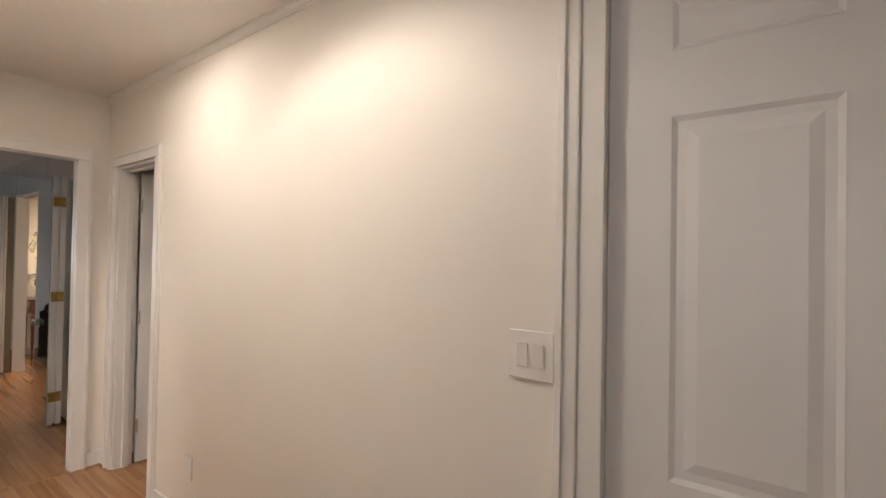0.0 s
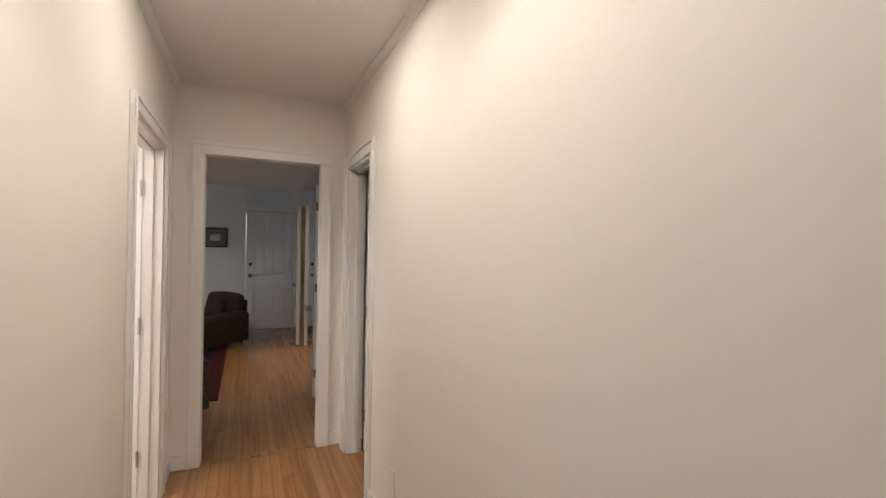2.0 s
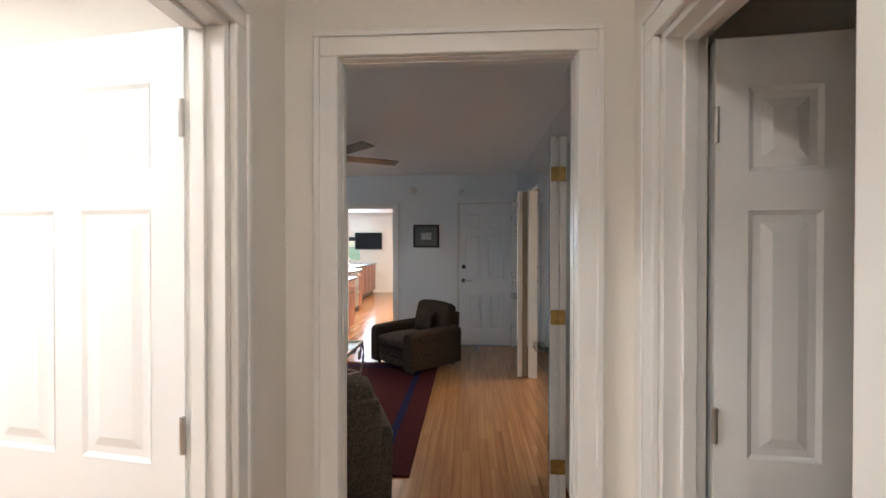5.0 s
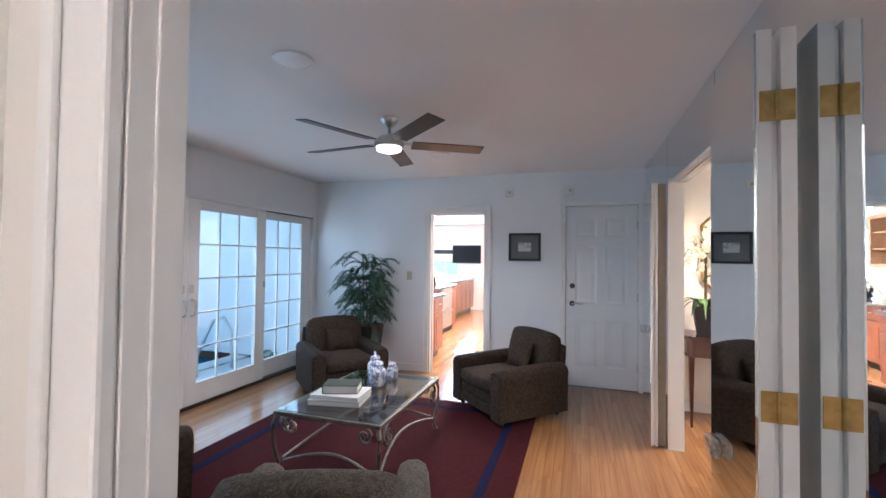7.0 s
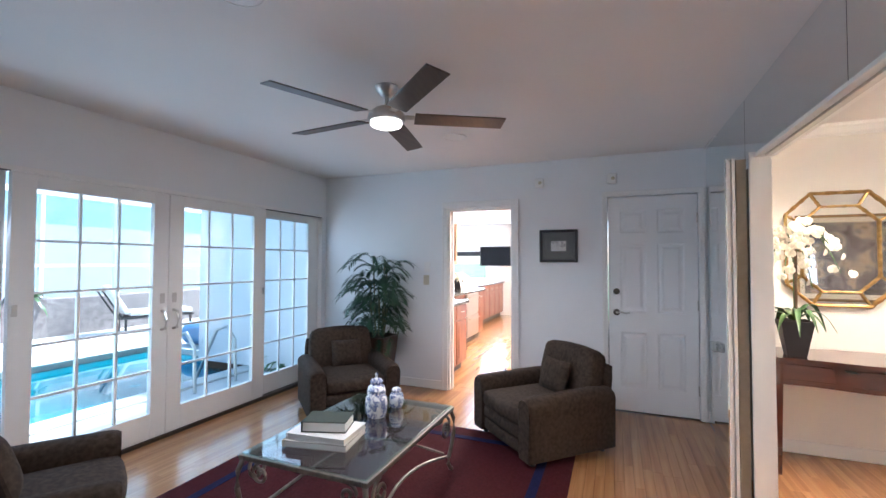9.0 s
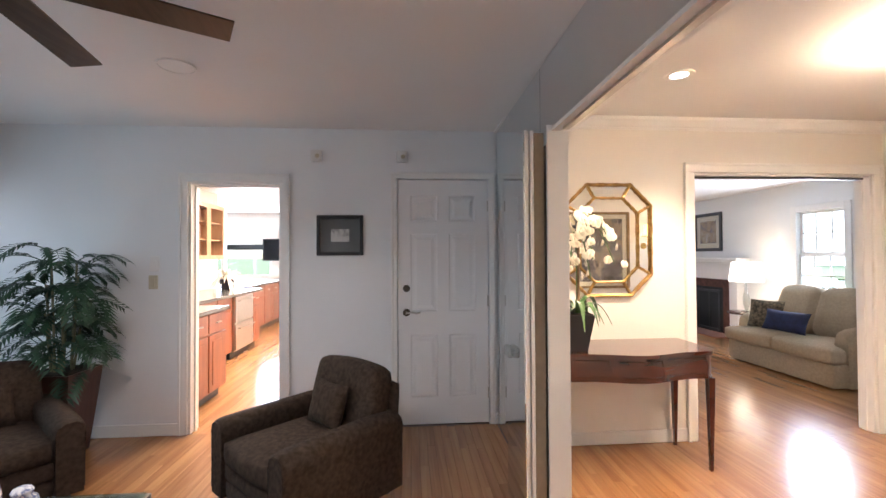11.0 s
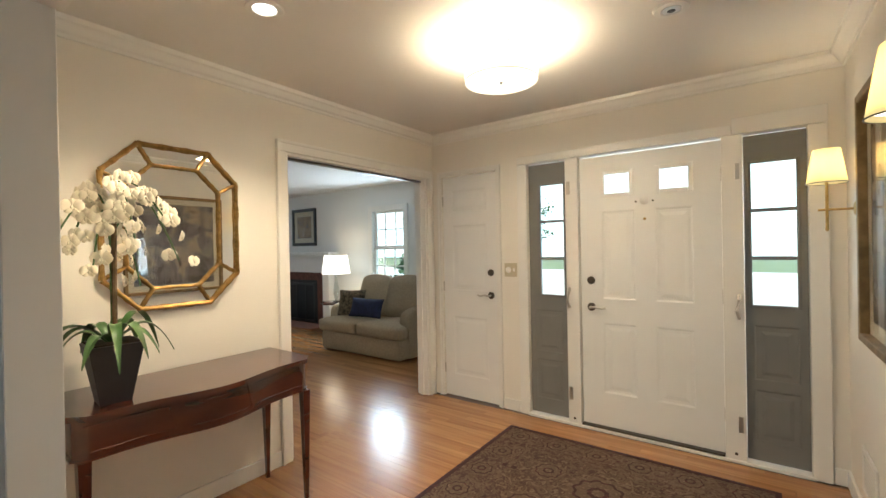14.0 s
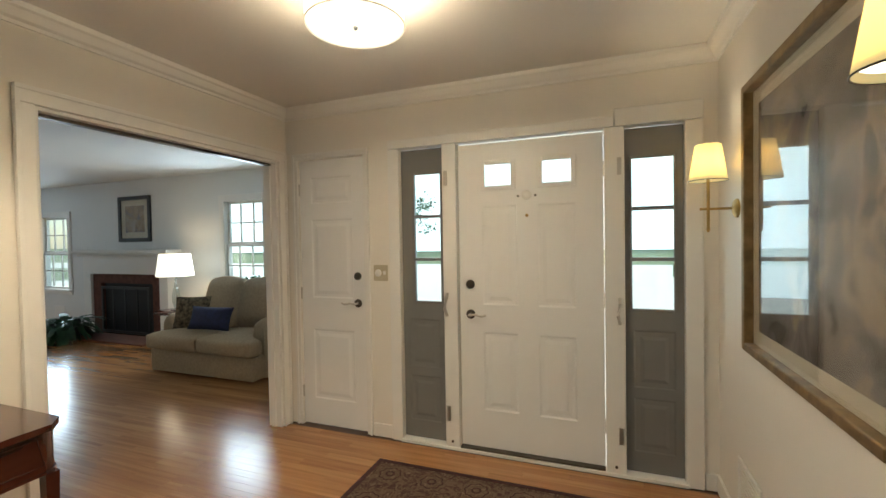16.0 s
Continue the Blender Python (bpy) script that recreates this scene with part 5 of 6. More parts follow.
def flower_bm():
    """Moth orchid: two wide round petals, three narrower sepals and a small yellow-throated lip."""
    bm = bmesh.new()
    for an, L, w, lift in ((0.25, 0.040, 0.025, 0.006), (math.pi - 0.25, 0.040, 0.025, 0.006), (math.pi / 2, 0.036, 0.015, 0.0), (-0.85, 0.034, 0.014, 0.0), (math.pi + 0.85, 0.034, 0.014, 0.0)):
        d, sd = Vector((math.cos(an), math.sin(an), 0)), Vector((-math.sin(an), math.cos(an), 0))
        rows = [[bm.verts.new(d * L * s + sd * w * f * q + Vector((0, 0, lift + 0.010 * math.sin(s * 2.4) - 0.006 * abs(q)))) for q in (-1, 0, 1)] for s, f in ((0.06, 0.2), (0.35, 0.85), (0.62, 1.0), (0.85, 0.75), (1.0, 0.25))]
        for a, b in zip(rows, rows[1:]):
            for i in (0, 1):
                bm.faces.new((a[i], a[i + 1], b[i + 1], b[i]))
    bmesh.ops.create_icosphere(bm, subdivisions=1, radius=0.008, matrix=Matrix.Translation((0, -0.006, 0.014)) @ Matrix.Diagonal((0.8, 1.3, 1.0, 1)))
    return bm


PET = mesh_of("flower", flower_bm(), PETAL, True)
for k, (a0, reach, peak, fall) in enumerate(((1.5, 0.25, 0.87, 0.30), (1.0, 0.20, 0.90, 0.16), (-1.5, 0.20, 0.82, 0.22), (-0.6, 0.17, 0.78, 0.25), (2.1, 0.15, 0.74, 0.28), (0.3, 0.16, 0.90, 0.30), (-2.2, 0.12, 0.86, 0.18))):
    out = Vector((math.cos(a0), math.sin(a0), 0))
    spine = [out * reach * max(0, s - 0.35) ** 1.2 * 1.7 + Vector((0, 0, 0.24 + (peak - 0.24) * math.sin(min(1, s / 0.65) * math.pi / 2) - fall * max(0, s - 0.65) ** 1.5 / 0.207)) for s in [i / 14 for i in range(15)]]
    part("flower_stem", tube(spine, 0.0035, 6), LEAF2, orchid, "", True)
    for f in range(13):
        s = 0.42 + 0.58 * f / 12
        i = min(13, int(s * 14))
        c = spine[i].lerp(spine[i + 1], s * 14 - i) + Vector((rng.uniform(-0.06, 0.06), rng.uniform(-0.07, 0.07), rng.uniform(-0.05, 0.04)))
        face = Vector((1.0 + out.x, out.y * 0.9 + rng.uniform(-0.8, 0.8), rng.uniform(-0.4, 0.3)))
        fl = new("flower", PET)
        fl.parent = orchid
        fl.matrix_basis = Matrix.LocRotScale(c, face.to_track_quat("Z", "Y"), Vector((1, 1, 1)) * rng.uniform(0.7, 0.95))

er = thing("entry_rug", "dark brown patterned oriental rug with cream border", "rug")
RX0, RX1, RY0, RY1 = -6.72, -5.08, 1.52, 3.985
part("woven_field", boxes(((RX0, RY0, 0.001), (RX1, RY1, 0.010)), bev=0.002), FIELD, er, "brown floral field")
for k, (i, w, mt) in enumerate(((0.0, 0.03, BLACK), (0.05, 0.19, BORDER), (0.26, 0.025, BORDER))):
    for lo, hi in (((RX0 + i, RY0 + i), (RX1 - i, RY0 + i + w)), ((RX0 + i, RY1 - i - w), (RX1 - i, RY1 - i)), ((RX0 + i, RY0 + i + w), (RX0 + i + w, RY1 - i - w)), ((RX1 - i - w, RY0 + i + w), (RX1 - i, RY1 - i - w))):
        part("border_band", boxes(((*lo, 0.0104), (*hi, 0.0118))), mt if mt is not BLACK else WINE, er)
def rosette(x, y, r, petals):
    """Scalloped woven flower: pale ring, wine ring, pale heart."""
    m_ = None
    for k, (f, mt) in enumerate(((1.0, ROSETTE), (0.80, WINE), (0.70, ROSETTE), (0.34, WINE), (0.2, ROSETTE))):
        n = petals * 6
        bm = bmesh.new()
        bm.faces.new([bm.verts.new((x + r * f * (1 + 0.07 * math.cos(petals * 2 * math.pi * i / n)) * math.cos(2 * math.pi * i / n), y + r * f * (1 + 0.07 * math.cos(petals * 2 * math.pi * i / n)) * math.sin(2 * math.pi * i / n), 0.0122 + k * 0.0003)) for i in range(n)])
        ob = part("medallion" if m_ is None else "medallion_ring", bm, mt, m_ or er, "" if m_ else "woven rosette")
        m_ = m_ or ob


for x in (-6.57, -6.3, -6.03, -5.77, -5.5, -5.23):
    rosette(x, RY1 - 0.145, 0.085, 8)
for y in (3.57, 3.3, 3.03, 2.76, 2.49, 2.22, 1.95):
    rosette(RX0 + 0.145, y, 0.085, 8)
    rosette(RX1 - 0.145, y, 0.085, 8)
for x, y, r in ((-5.9, 2.75, 0.28), (-5.9, 3.42, 0.17), (-5.9, 2.05, 0.17), (-6.22, 3.5, 0.10), (-5.58, 3.5, 0.10), (-6.2, 3.1, 0.12), (-5.6, 3.1, 0.12), (-6.25, 2.4, 0.1), (-5.55, 2.4, 0.1)):
    rosette(x, y, r, 10)
# scattered blossoms and vines in the field and border
rb = random.Random(31)
for k in range(150):
    x, y = rb.uniform(RX0 + 0.06, RX1 - 0.06), rb.uniform(2.2, RY1 - 0.06)
    n, r = 8, rb.uniform(0.012, 0.03)
    bm = bmesh.new()
    bm.faces.new([bm.verts.new((x + r * (1 if i % 2 else 0.65) * math.cos(2 * math.pi * i / n), y + r * (1 if i % 2 else 0.65) * math.sin(2 * math.pi * i / n), 0.01205)) for i in range(n)])
    part("blossom", bm, rb.choice((ROSETTE, ROSETTE, WINE)), er)
for k in range(14):
    x0, y0, a0 = rb.uniform(RX0 + 0.35, RX1 - 0.35), rb.uniform(2.4, RY1 - 0.35), rb.uniform(0, 6.28)
    bm = bmesh.new()
    pts = [(x0 + 0.16 * math.cos(a0 + t * 0.22) * (1 - 0.03 * t), y0 + 0.16 * math.sin(a0 + t * 0.22) * (1 - 0.03 * t)) for t in range(14)]
    rows = [[bm.verts.new((px * (1 - q) + x0 * q, py * (1 - q) + y0 * q, 0.0121)) for q in (0.0, 0.07)] for px, py in pts]
    for a, b in zip(rows, rows[1:]):
        bm.faces.new((a[0], a[1], b[1], b[0]))
    part("vine", bm, ROSETTE, er)

# ---- living room ----
sofa = thing("loveseat", "khaki fabric loveseat with loose cushions and low flared arms", "sofa", pose(-9.39, 5.30, 0))
part("base", boxes(((-0.735, -0.43, 0.015), (0.735, 0.45, 0.27)), bev=0.03), BEIGEF, sofa, "", True)
for s in (-1, 1):
    a, b = sorted((s * 0.004, s * 0.755))
    seat = soft_box((a, -0.48, 0.265), (b, 0.20, 0.44), 0.028, 8, 0.26)
    for v in seat.verts:
        if v.co.y > -0.27 and abs(v.co.x) > 0.575:
            v.co.x = s * 0.575
    part("seat_cushion", seat, BEIGEF, sofa, "", True)
    back = soft_box((-0.285, -0.11, -0.28), (0.285, 0.11, 0.28), 0.05, 8, 0.3)
    part("back_cushion", turned(back, pose(s * 0.29, 0.22, 0.70, -17, 0, s * 3)), BEIGEF, sofa, "", True)
    arm = bmesh.new()
    prof = [(-0.085, 0.02), (-0.085, 0.50), (-0.07, 0.58), (-0.02, 0.615), (0.04, 0.605), (0.08, 0.56), (0.085, 0.48), (0.085, 0.02)]
    rings = [[arm.verts.new((s * 0.665 + p * k, y, z + (lift if z > 0.1 else 0))) for p, z in prof] for y, k, lift in ((-0.265, 0.85, -0.05), (-0.24, 0.98, -0.015), (-0.2, 1, 0), (0.1, 1, 0.05), (0.40, 1, 0.08), (0.46, 0.9, 0.06))]
    for p, q in zip(rings, rings[1:]):
        for k in range(8):
            arm.faces.new((p[k], p[(k + 1) % 8], q[(k + 1) % 8], q[k]))
    arm.faces.new(rings[0]), arm.faces.new(rings[-1][::-1])
    part("arm", arm, BEIGEF, sofa, "", True)
part("backrest", soft_box((-0.74, 0.30, 0.03), (0.74, 0.50, 0.80), 0.01, 6, 0.3), BEIGEF, sofa, "", True)
pillow(pose(-9.42, 5.06, 0.60, -20, 0, 4), "navy velvet lumbar pillow on the loveseat", NAVY, 0.56, 0.26)
pillow(pose(-9.82, 5.16, 0.63, -16, 0, 22), "brown patterned pillow on the loveseat", PATT, 0.40, 0.38)

fp = thing("fireplace", "white painted mantel round a dark brick firebox", "fireplace", pose(-12.42, 6.2, 0))
part("mantel_shelf", boxes(((-1.12, -0.24, 1.30), (1.12, -0.001, 1.35)), bev=0.008), TRIM, fp)
part("crown_step", boxes(((-1.06, -0.19, 1.255), (1.06, -0.001, 1.2995)), bev=0.012), TRIM, fp)
part("frieze", boxes(((-0.98, -0.13, 0.97), (0.98, -0.001, 1.2545)), bev=0.004), TRIM, fp)
for s in (-1, 1):
    a, b = sorted((s * 0.80, s * 0.98))
    part("pilaster", boxes(((a, -0.13, 0.0), (b, -0.001, 0.9695)), bev=0.004), TRIM, fp)
for lo, hi in (((-0.797, -0.09, 0.0), (-0.60, -0.001, 0.967)), ((0.60, -0.09, 0.0), (0.797, -0.001, 0.967)), ((-0.599, -0.09, 0.82), (0.599, -0.001, 0.967))):
    part("brick_surround", boxes((lo, hi)), FIREBRICK, fp, "red-brown brick slip surround")
# thin near-black panel fills the firebox opening
part("firebox", boxes(((-0.598, -0.03, 0.0), (0.598, -0.001, 0.819))), FIREBLACK, fp, "flat black firebox panel")
sc = part("fire_screen", turned(frame_bm(1.12, 0.74, 0.02, 0.04), Matrix.Translation((0, -0.10, 0.40))), BLACK, fp, "black metal glass screen")
for x in (-0.28, 0.0, 0.28):
    part("screen_bar", boxes(((x - 0.012, -0.118, 0.06), (x + 0.012, -0.102, 0.74))), BLACK, sc)
part("hearth", boxes(((-1.0, -0.55, 0.0), (1.0, -0.131, 0.02)), bev=0.004), FIREBRICK, fp, "brick hearth")
picture("framed_picture", facing(-12.29, 6.1995, 1.835, "south"), 0.74, 0.72, 0.06, BLACK, 0.09, MATCREAM, ART2, "landscape print in a dark frame above the mantel")

et = thing("end_table", "round dark side table beside the loveseat", "side table", pose(-10.85, 5.75, 0))
part("tabletop", lathe([(0.25, 0.49), (0.26, 0.50), (0.26, 0.515), (0.25, 0.522)], 28), MAHOGANY, et, "", True)
part("pedestal", lathe([(0.16, 0.0), (0.15, 0.02), (0.035, 0.06), (0.03, 0.45), (0.06, 0.49)], 20), MAHOGANY, et, "", True)
tl = thing("table_lamp", "clear glass table lamp with a lit white shade", "lamp", pose(-10.85, 5.75, 0.522))
part("base", lathe([(0.07, 0.0), (0.07, 0.015), (0.02, 0.03), (0.045, 0.12), (0.05, 0.20), (0.025, 0.32), (0.012, 0.40), (0.012, 0.48)], 22), CRYSTAL, tl, "clear glass baluster", True)
bm = bmesh.new()
rings = []
for r, z in ((0.23, 0.47), (0.19, 0.77), (0.188, 0.77), (0.228, 0.47)):
    rings.append([bm.verts.new((r * math.cos(k * math.pi / 18), r * math.sin(k * math.pi / 18), z)) for k in range(36)])
for a, b in zip(rings, rings[1:] + rings[:1]):
    for k in range(36):
        bm.faces.new((a[k], a[(k + 1) % 36], b[(k + 1) % 36], b[k]))
part("shade", bm, SHADE_W, tl, "glowing white drum shade", True)


def leafy(name, label, x, y, z, r, h, n, mat, seed, pot=None, long=0.0):
    e = thing(name, label, "plant", pose(x, y, z))
    if pot:
        part("pot", lathe([(r * 0.35, 0), (r * 0.42, 0.02), (r * 0.5, h * 0.4), (r * 0.47, h * 0.4)], 18), pot, e, "", True)
    g = random.Random(seed)
    bm = bmesh.new()
    for k in range(n):
        a, u = g.uniform(0, 6.28), g.uniform(0.1, 1.2)
        o = Vector((math.cos(a), math.sin(a), 0))
        L = r * g.uniform(0.6, 1.15)
        w = Vector((-o.y, o.x, 0)) * L * 0.10
        p = Vector((0, 0, h * 0.4 if pot else 0.0)) + o * g.uniform(0, r * 0.3)
        pts = [p + o * L * s + Vector((0, 0, h * (u * s - 0.9 * s * s))) for s in (0, 0.4, 0.75, 1.0)]
        v = [[bm.verts.new(q - w * f), bm.verts.new(q + w * f)] for q, f in zip(pts, (0.5, 1.0, 0.8, 0.1))]
        for c, d in zip(v, v[1:]):
            bm.faces.new((c[0], c[1], d[1], d[0]))
    part("foliage", bm, mat, e)
    return e


leafy("potted_fern", "dark green fern in a low dark pot on the floor", -12.95, 5.55, 0.0, 0.42, 0.5, 120, LEAF, 3, POTBK)
leafy("potted_plant", "small green plant behind the loveseat", -9.75, 5.98, 0.80, 0.2, 0.25, 50, LEAF2, 5, POTBK)
wv = plate("wall_grille", facing(-14.3, 6.1995, 0.28, "south"), 0.3, 0.2, "white wall grille near the floor", TRIM, 0, "vent")

# ---- kitchen ----


def base_cabinet(x0, x1, y0, y1, doors, label, mats=None):
    e = thing("base_cabinet", label, "cabinet", pose(x0, y1, 0), "cherry base cabinets")
    w, d = x1 - x0, y1 - y0
    part("carcass", boxes(((0, -d, 0.10), (w, -0.02, 0.87))), CHERRY, e)
    part("toe_kick", boxes(((0, -d, 0.0), (w, -0.08, 0.0995))), BLACK, e)
    for k in range(doors):
        a, b = w * k / doors + 0.01, w * (k + 1) / doors - 0.01
        f = part("door", boxes(((a, -0.0195, 0.12), (b, 0.0, 0.66)), bev=0.004), CHERRY, e)
        part("door_panel", boxes(((a + 0.06, 0.0005, 0.18), (b - 0.06, 0.006, 0.60)), bev=0.004), CHERRY, f)
        g = part("drawer_front", boxes(((a, -0.0195, 0.68), (b, 0.0, 0.86)), bev=0.004), CHERRY, e)
        part("pull", boxes(((((a + b) / 2 - 0.05), 0.001, 0.765), ((a + b) / 2 + 0.05, 0.02, 0.775)), bev=0.002), NICKEL, g)
    return e


base_cabinet(-9.18, -8.40, -1.95, -1.37, 2, "cherry base cabinet by the kitchen doorway")
base_cabinet(-10.68, -9.30, -2.58, -1.91, 3, "long cherry base cabinet run")
base_cabinet(-11.64, -11.36, -2.58, -1.87, 1, "cherry drawer cabinet beside the dishwasher")
base_cabinet(-14.9, -12.2, -2.88, -2.28, 6, "far cherry cabinet run with panelled doors")
dw = thing("dishwasher", "stainless steel two-drawer dishwasher between cherry cabinets", "dishwasher", pose(-11.35, -1.87, 0))
part("body", boxes(((0.005, -0.6, 0.10), (0.66, -0.02, 0.87))), STEEL, dw)
part("toe_kick", boxes(((0.005, -0.6, 0.0), (0.66, -0.08, 0.0995))), BLACK, dw)
for z0, z1 in ((0.12, 0.48), (0.50, 0.86)):
    f = part("drawer", boxes(((0.01, -0.0195, z0), (0.655, 0.004, z1)), bev=0.006), STEEL, dw, "brushed steel drawer front")
    part("handle", tube([(0.06, 0.004, z1 - 0.06), (0.06, 0.04, z1 - 0.06), (0.60, 0.04, z1 - 0.06), (0.60, 0.004, z1 - 0.06)], 0.009, 8), STEEL, f)
for a, b in (((-9.2, -1.97), (-8.38, -1.34)), ((-11.67, -2.6), (-9.27, -1.84)), ((-14.95, -2.91), (-12.15, -2.25))):
    solid("countertop", boxes(((*a, 0.872), (*b, 0.91)), bev=0.004), GRANITE, "dark polished granite countertop", "countertop")
tall = thing("tall_cabinet", "tall cherry pantry side panel by the doorway", "cabinet", pose(-8.9, -2.0, 0))
part("side_panel", boxes(((-0.3, -0.6, 0.0), (0.3, -0.002, 2.3)), bev=0.004), CHERRY, tall)
part("shelf_edge", boxes(((-0.3, 0.0, 1.32), (0.3, 0.02, 1.36)), bev=0.003), CHERRY, tall)
wc = thing("wall_cabinet", "open cherry wall cabinet with shelves of pale crockery", "cabinet", pose(-11.30, -2.62, 1.38))
for lo, hi in (((0, 0, 0), (0.03, 0.32, 0.79)), ((0.97, 0, 0), (1.0, 0.32, 0.79)), ((0.0305, 0, 0), (0.9695, 0.32, 0.03)), ((0.0305, 0, 0.76), (0.9695, 0.32, 0.79)), ((0.0305, 0, 0.0305), (0.9695, 0.012, 0.7595))):
    part("cabinet_board", boxes((lo, hi), bev=0.003), MAPLE, wc)
for z in (0.27, 0.52):
    part("shelf", boxes(((0.031, 0.0125, z), (0.969, 0.30, z + 0.018))), MAPLE, wc)
part("door_stile", boxes(((0.0, 0.3205, 0.0), (0.06, 0.34, 0.79)), ((0.44, 0.3205, 0.06), (0.56, 0.34, 0.73)), ((0.94, 0.3205, 0.0), (1.0, 0.34, 0.79)), ((0.0605, 0.3205, 0.0), (0.9395, 0.34, 0.0595)), ((0.0605, 0.3205, 0.7305), (0.9395, 0.34, 0.79))), MAPLE, wc)
solid("wall_kitchen_back", boxes(((-11.9, -2.74, 0.0), (-8.3, -2.64, 2.45))), WALL, "cream painted kitchen back wall", "wall", "structure")
tv = thing("wall_television", "flat black television on the far kitchen wall", "television", facing(-14.93, -2.50, 1.58, "east"))
part("bezel", frame_bm(0.84, 0.52, 0.04, 0.025, 0.004), BLACK, tv)
part("screen", boxes(((-0.395, -0.03, -0.235), (0.395, -0.004, 0.235))), SCREEN, tv)
part("bracket", boxes(((-0.1, 0.0, -0.1), (0.1, 0.068, 0.1))), BLACK, tv)
leafy("flower_bowl", "pale flowers in a dark bowl on the counter", -11.45, -2.3, 0.91, 0.22, 0.4, 60, PETAL, 11, POTBK)
for x in (-9.6, -11.2, -12.8):
    e = thing("downlight", "lit round kitchen ceiling downlight", "ceiling light", pose(x, -1.0, 2.4495))
    part("trim_ring", lathe([(0.05, 0.0), (0.052, -0.006), (0.078, -0.006), (0.082, 0.0)], 24), TRIM, e, "", True)
    part("lens", lathe([(0.0495, -0.001), (0.04, -0.003), (0.01, -0.004)], 20), BULB, e, "glowing lens", True)

# ---- pool terrace ----
PX0, PX1, PY0, PY1 = -8.75, -2.5, -7.0, -4.15
solid("pavement", boxes(((-20, PY1, -0.3), (4, -3.05, -0.05)), ((-20, -11.0, -0.3), (4, PY0, -0.05)), ((-20, PY0, -0.3), (PX0, PY1, -0.05)), ((PX1, PY0, -0.3), (4, PY1, -0.05))), CONCRETE, "pale concrete pool deck", "pavement", "structure")
solid("water", boxes(((PX0, PY0, -0.249), (PX1, PY1, -0.14))), WATER, "turquoise swimming pool water", "water", "structure")
solid("pool_coping", boxes(((PX0 - 0.02, PY1 - 0.15, -0.049), (PX1, PY1 + 0.1, -0.02)), ((PX0 - 0.02, PY0 - 0.1, -0.049), (PX1, PY0 + 0.1, -0.02)), bev=0.01), CONCRETE, "pale stone pool coping", "coping", "structure")
ew = tagged(thing("terrace_wall", "white panelled screen wall behind the pool", "wall"), kind="structure")
for k in range(16):
    part("panel", boxes(((-19.5 + 1.5 * k, -11.1, 0.3), (-18.08 + 1.5 * k, -11.06, 2.75))), SCRIM, ew)
    part("post", boxes(((-18.075 + 1.5 * k, -11.14, -0.05), (-18.005 + 1.5 * k, -11.02, 2.85)), bev=0.004), TRIM, ew)
part("rail", boxes(((-19.5, -11.13, 1.28), (4.5, -11.03, 1.34))), TRIM, ew)
part("head_rail", boxes(((-19.5, -11.15, 2.86), (4.5, -11.01, 2.98))), TRIM, ew)
# added glowing sheets: white for the daylit panels, cyan for the roof
solid("backdrop", boxes(((-30, -12.3, -0.3), (10, -12.2, 2.3))), TERRGLOW, "glowing white sheet added behind the terrace screen", "backdrop", "structure")
solid("backdrop", boxes(((-30, -12.3, 2.3), (10, -12.2, 9.0))), CYANGLOW, "glowing pale cyan sheet added above the terrace screen", "backdrop", "structure")
wl = tagged(thing("terrace_wall", "white screen wall at the end of the pool", "wall"), kind="structure")
for k in range(5):
    part("panel", boxes(((-14.1, -10.9 + 1.5 * k, 0.0), (-14.06, -9.5 + 1.5 * k, 2.75))), SCRIM, wl)
    part("post", boxes(((-14.14, -9.48 + 1.5 * k, -0.05), (-14.02, -9.42 + 1.5 * k, 2.85))), TRIM, wl)
solid("planter_wall", boxes(((-13.5, -10.0, -0.05), (-2, -9.55, 0.68)), bev=0.01), STONEW, "low grey stone planter wall behind the pool", "planter")
solid("pool_cover_roll", turned(cyl(0.2, 0.2, 0, 3.0, 24), pose(-9.15, -3.55, 0.15, 90, 0, 0)), COVER, "rolled blue pool cover on its reel", "pool cover", smooth=True)
rail = thing("pool_rail", "bent steel pool ladder rails", "pool rail", pose(-7.65, -4.2, -0.05))
for x in (0.0, 0.55):
    part("rail", tube([(x, 0.35, 0), (x, 0.33, 0.5), (x, 0.2, 0.66), (x, 0.02, 0.6), (x, -0.25, 0.1), (x, -0.4, -0.15)], 0.02, 10), STEEL, rail, "", True)


def lounger(m, label):
    e = thing("sun_lounger", label, "lounger", m, "terrace loungers")
    part("cushion", soft_box((-0.3, -0.8, 0.34), (0.3, 0.35, 0.45), 0.01, 4, 0.3), CUSHION, e, "", True)
    part("back_cushion", turned(soft_box((-0.3, -0.05, 0), (0.3, 0.05, 0.65), 0.01, 4, 0.3), pose(0, 0.38, 0.40, -30)), CUSHION, e, "", True)
    part("frame", boxes(((-0.33, -0.82, 0.29), (0.33, 0.5, 0.33)), bev=0.006), BLACK, e)
    for x in (-0.3, 0.3):
        for y in (-0.75, 0.42):
            part("leg", boxes(((x - 0.02, y - 0.02, 0), (x + 0.02, y + 0.02, 0.2895))), BLACK, e)
        part("back_post", turned(boxes(((x - 0.018, 0.06, 0), (x + 0.018, 0.09, 0.7))), pose(0, 0.40, 0.33, -30)), BLACK, e)
    return e


first = lounger(pose(-9.8, -8.75, -0.05, 0, 0, 250), "white cushioned lounger with black frame by the pool")
copy_thing(first, pose(-6.6, -8.7, -0.05, 0, 0, 100))
copy_thing(first, pose(-5.2, -8.9, -0.05, 0, 0, 80))
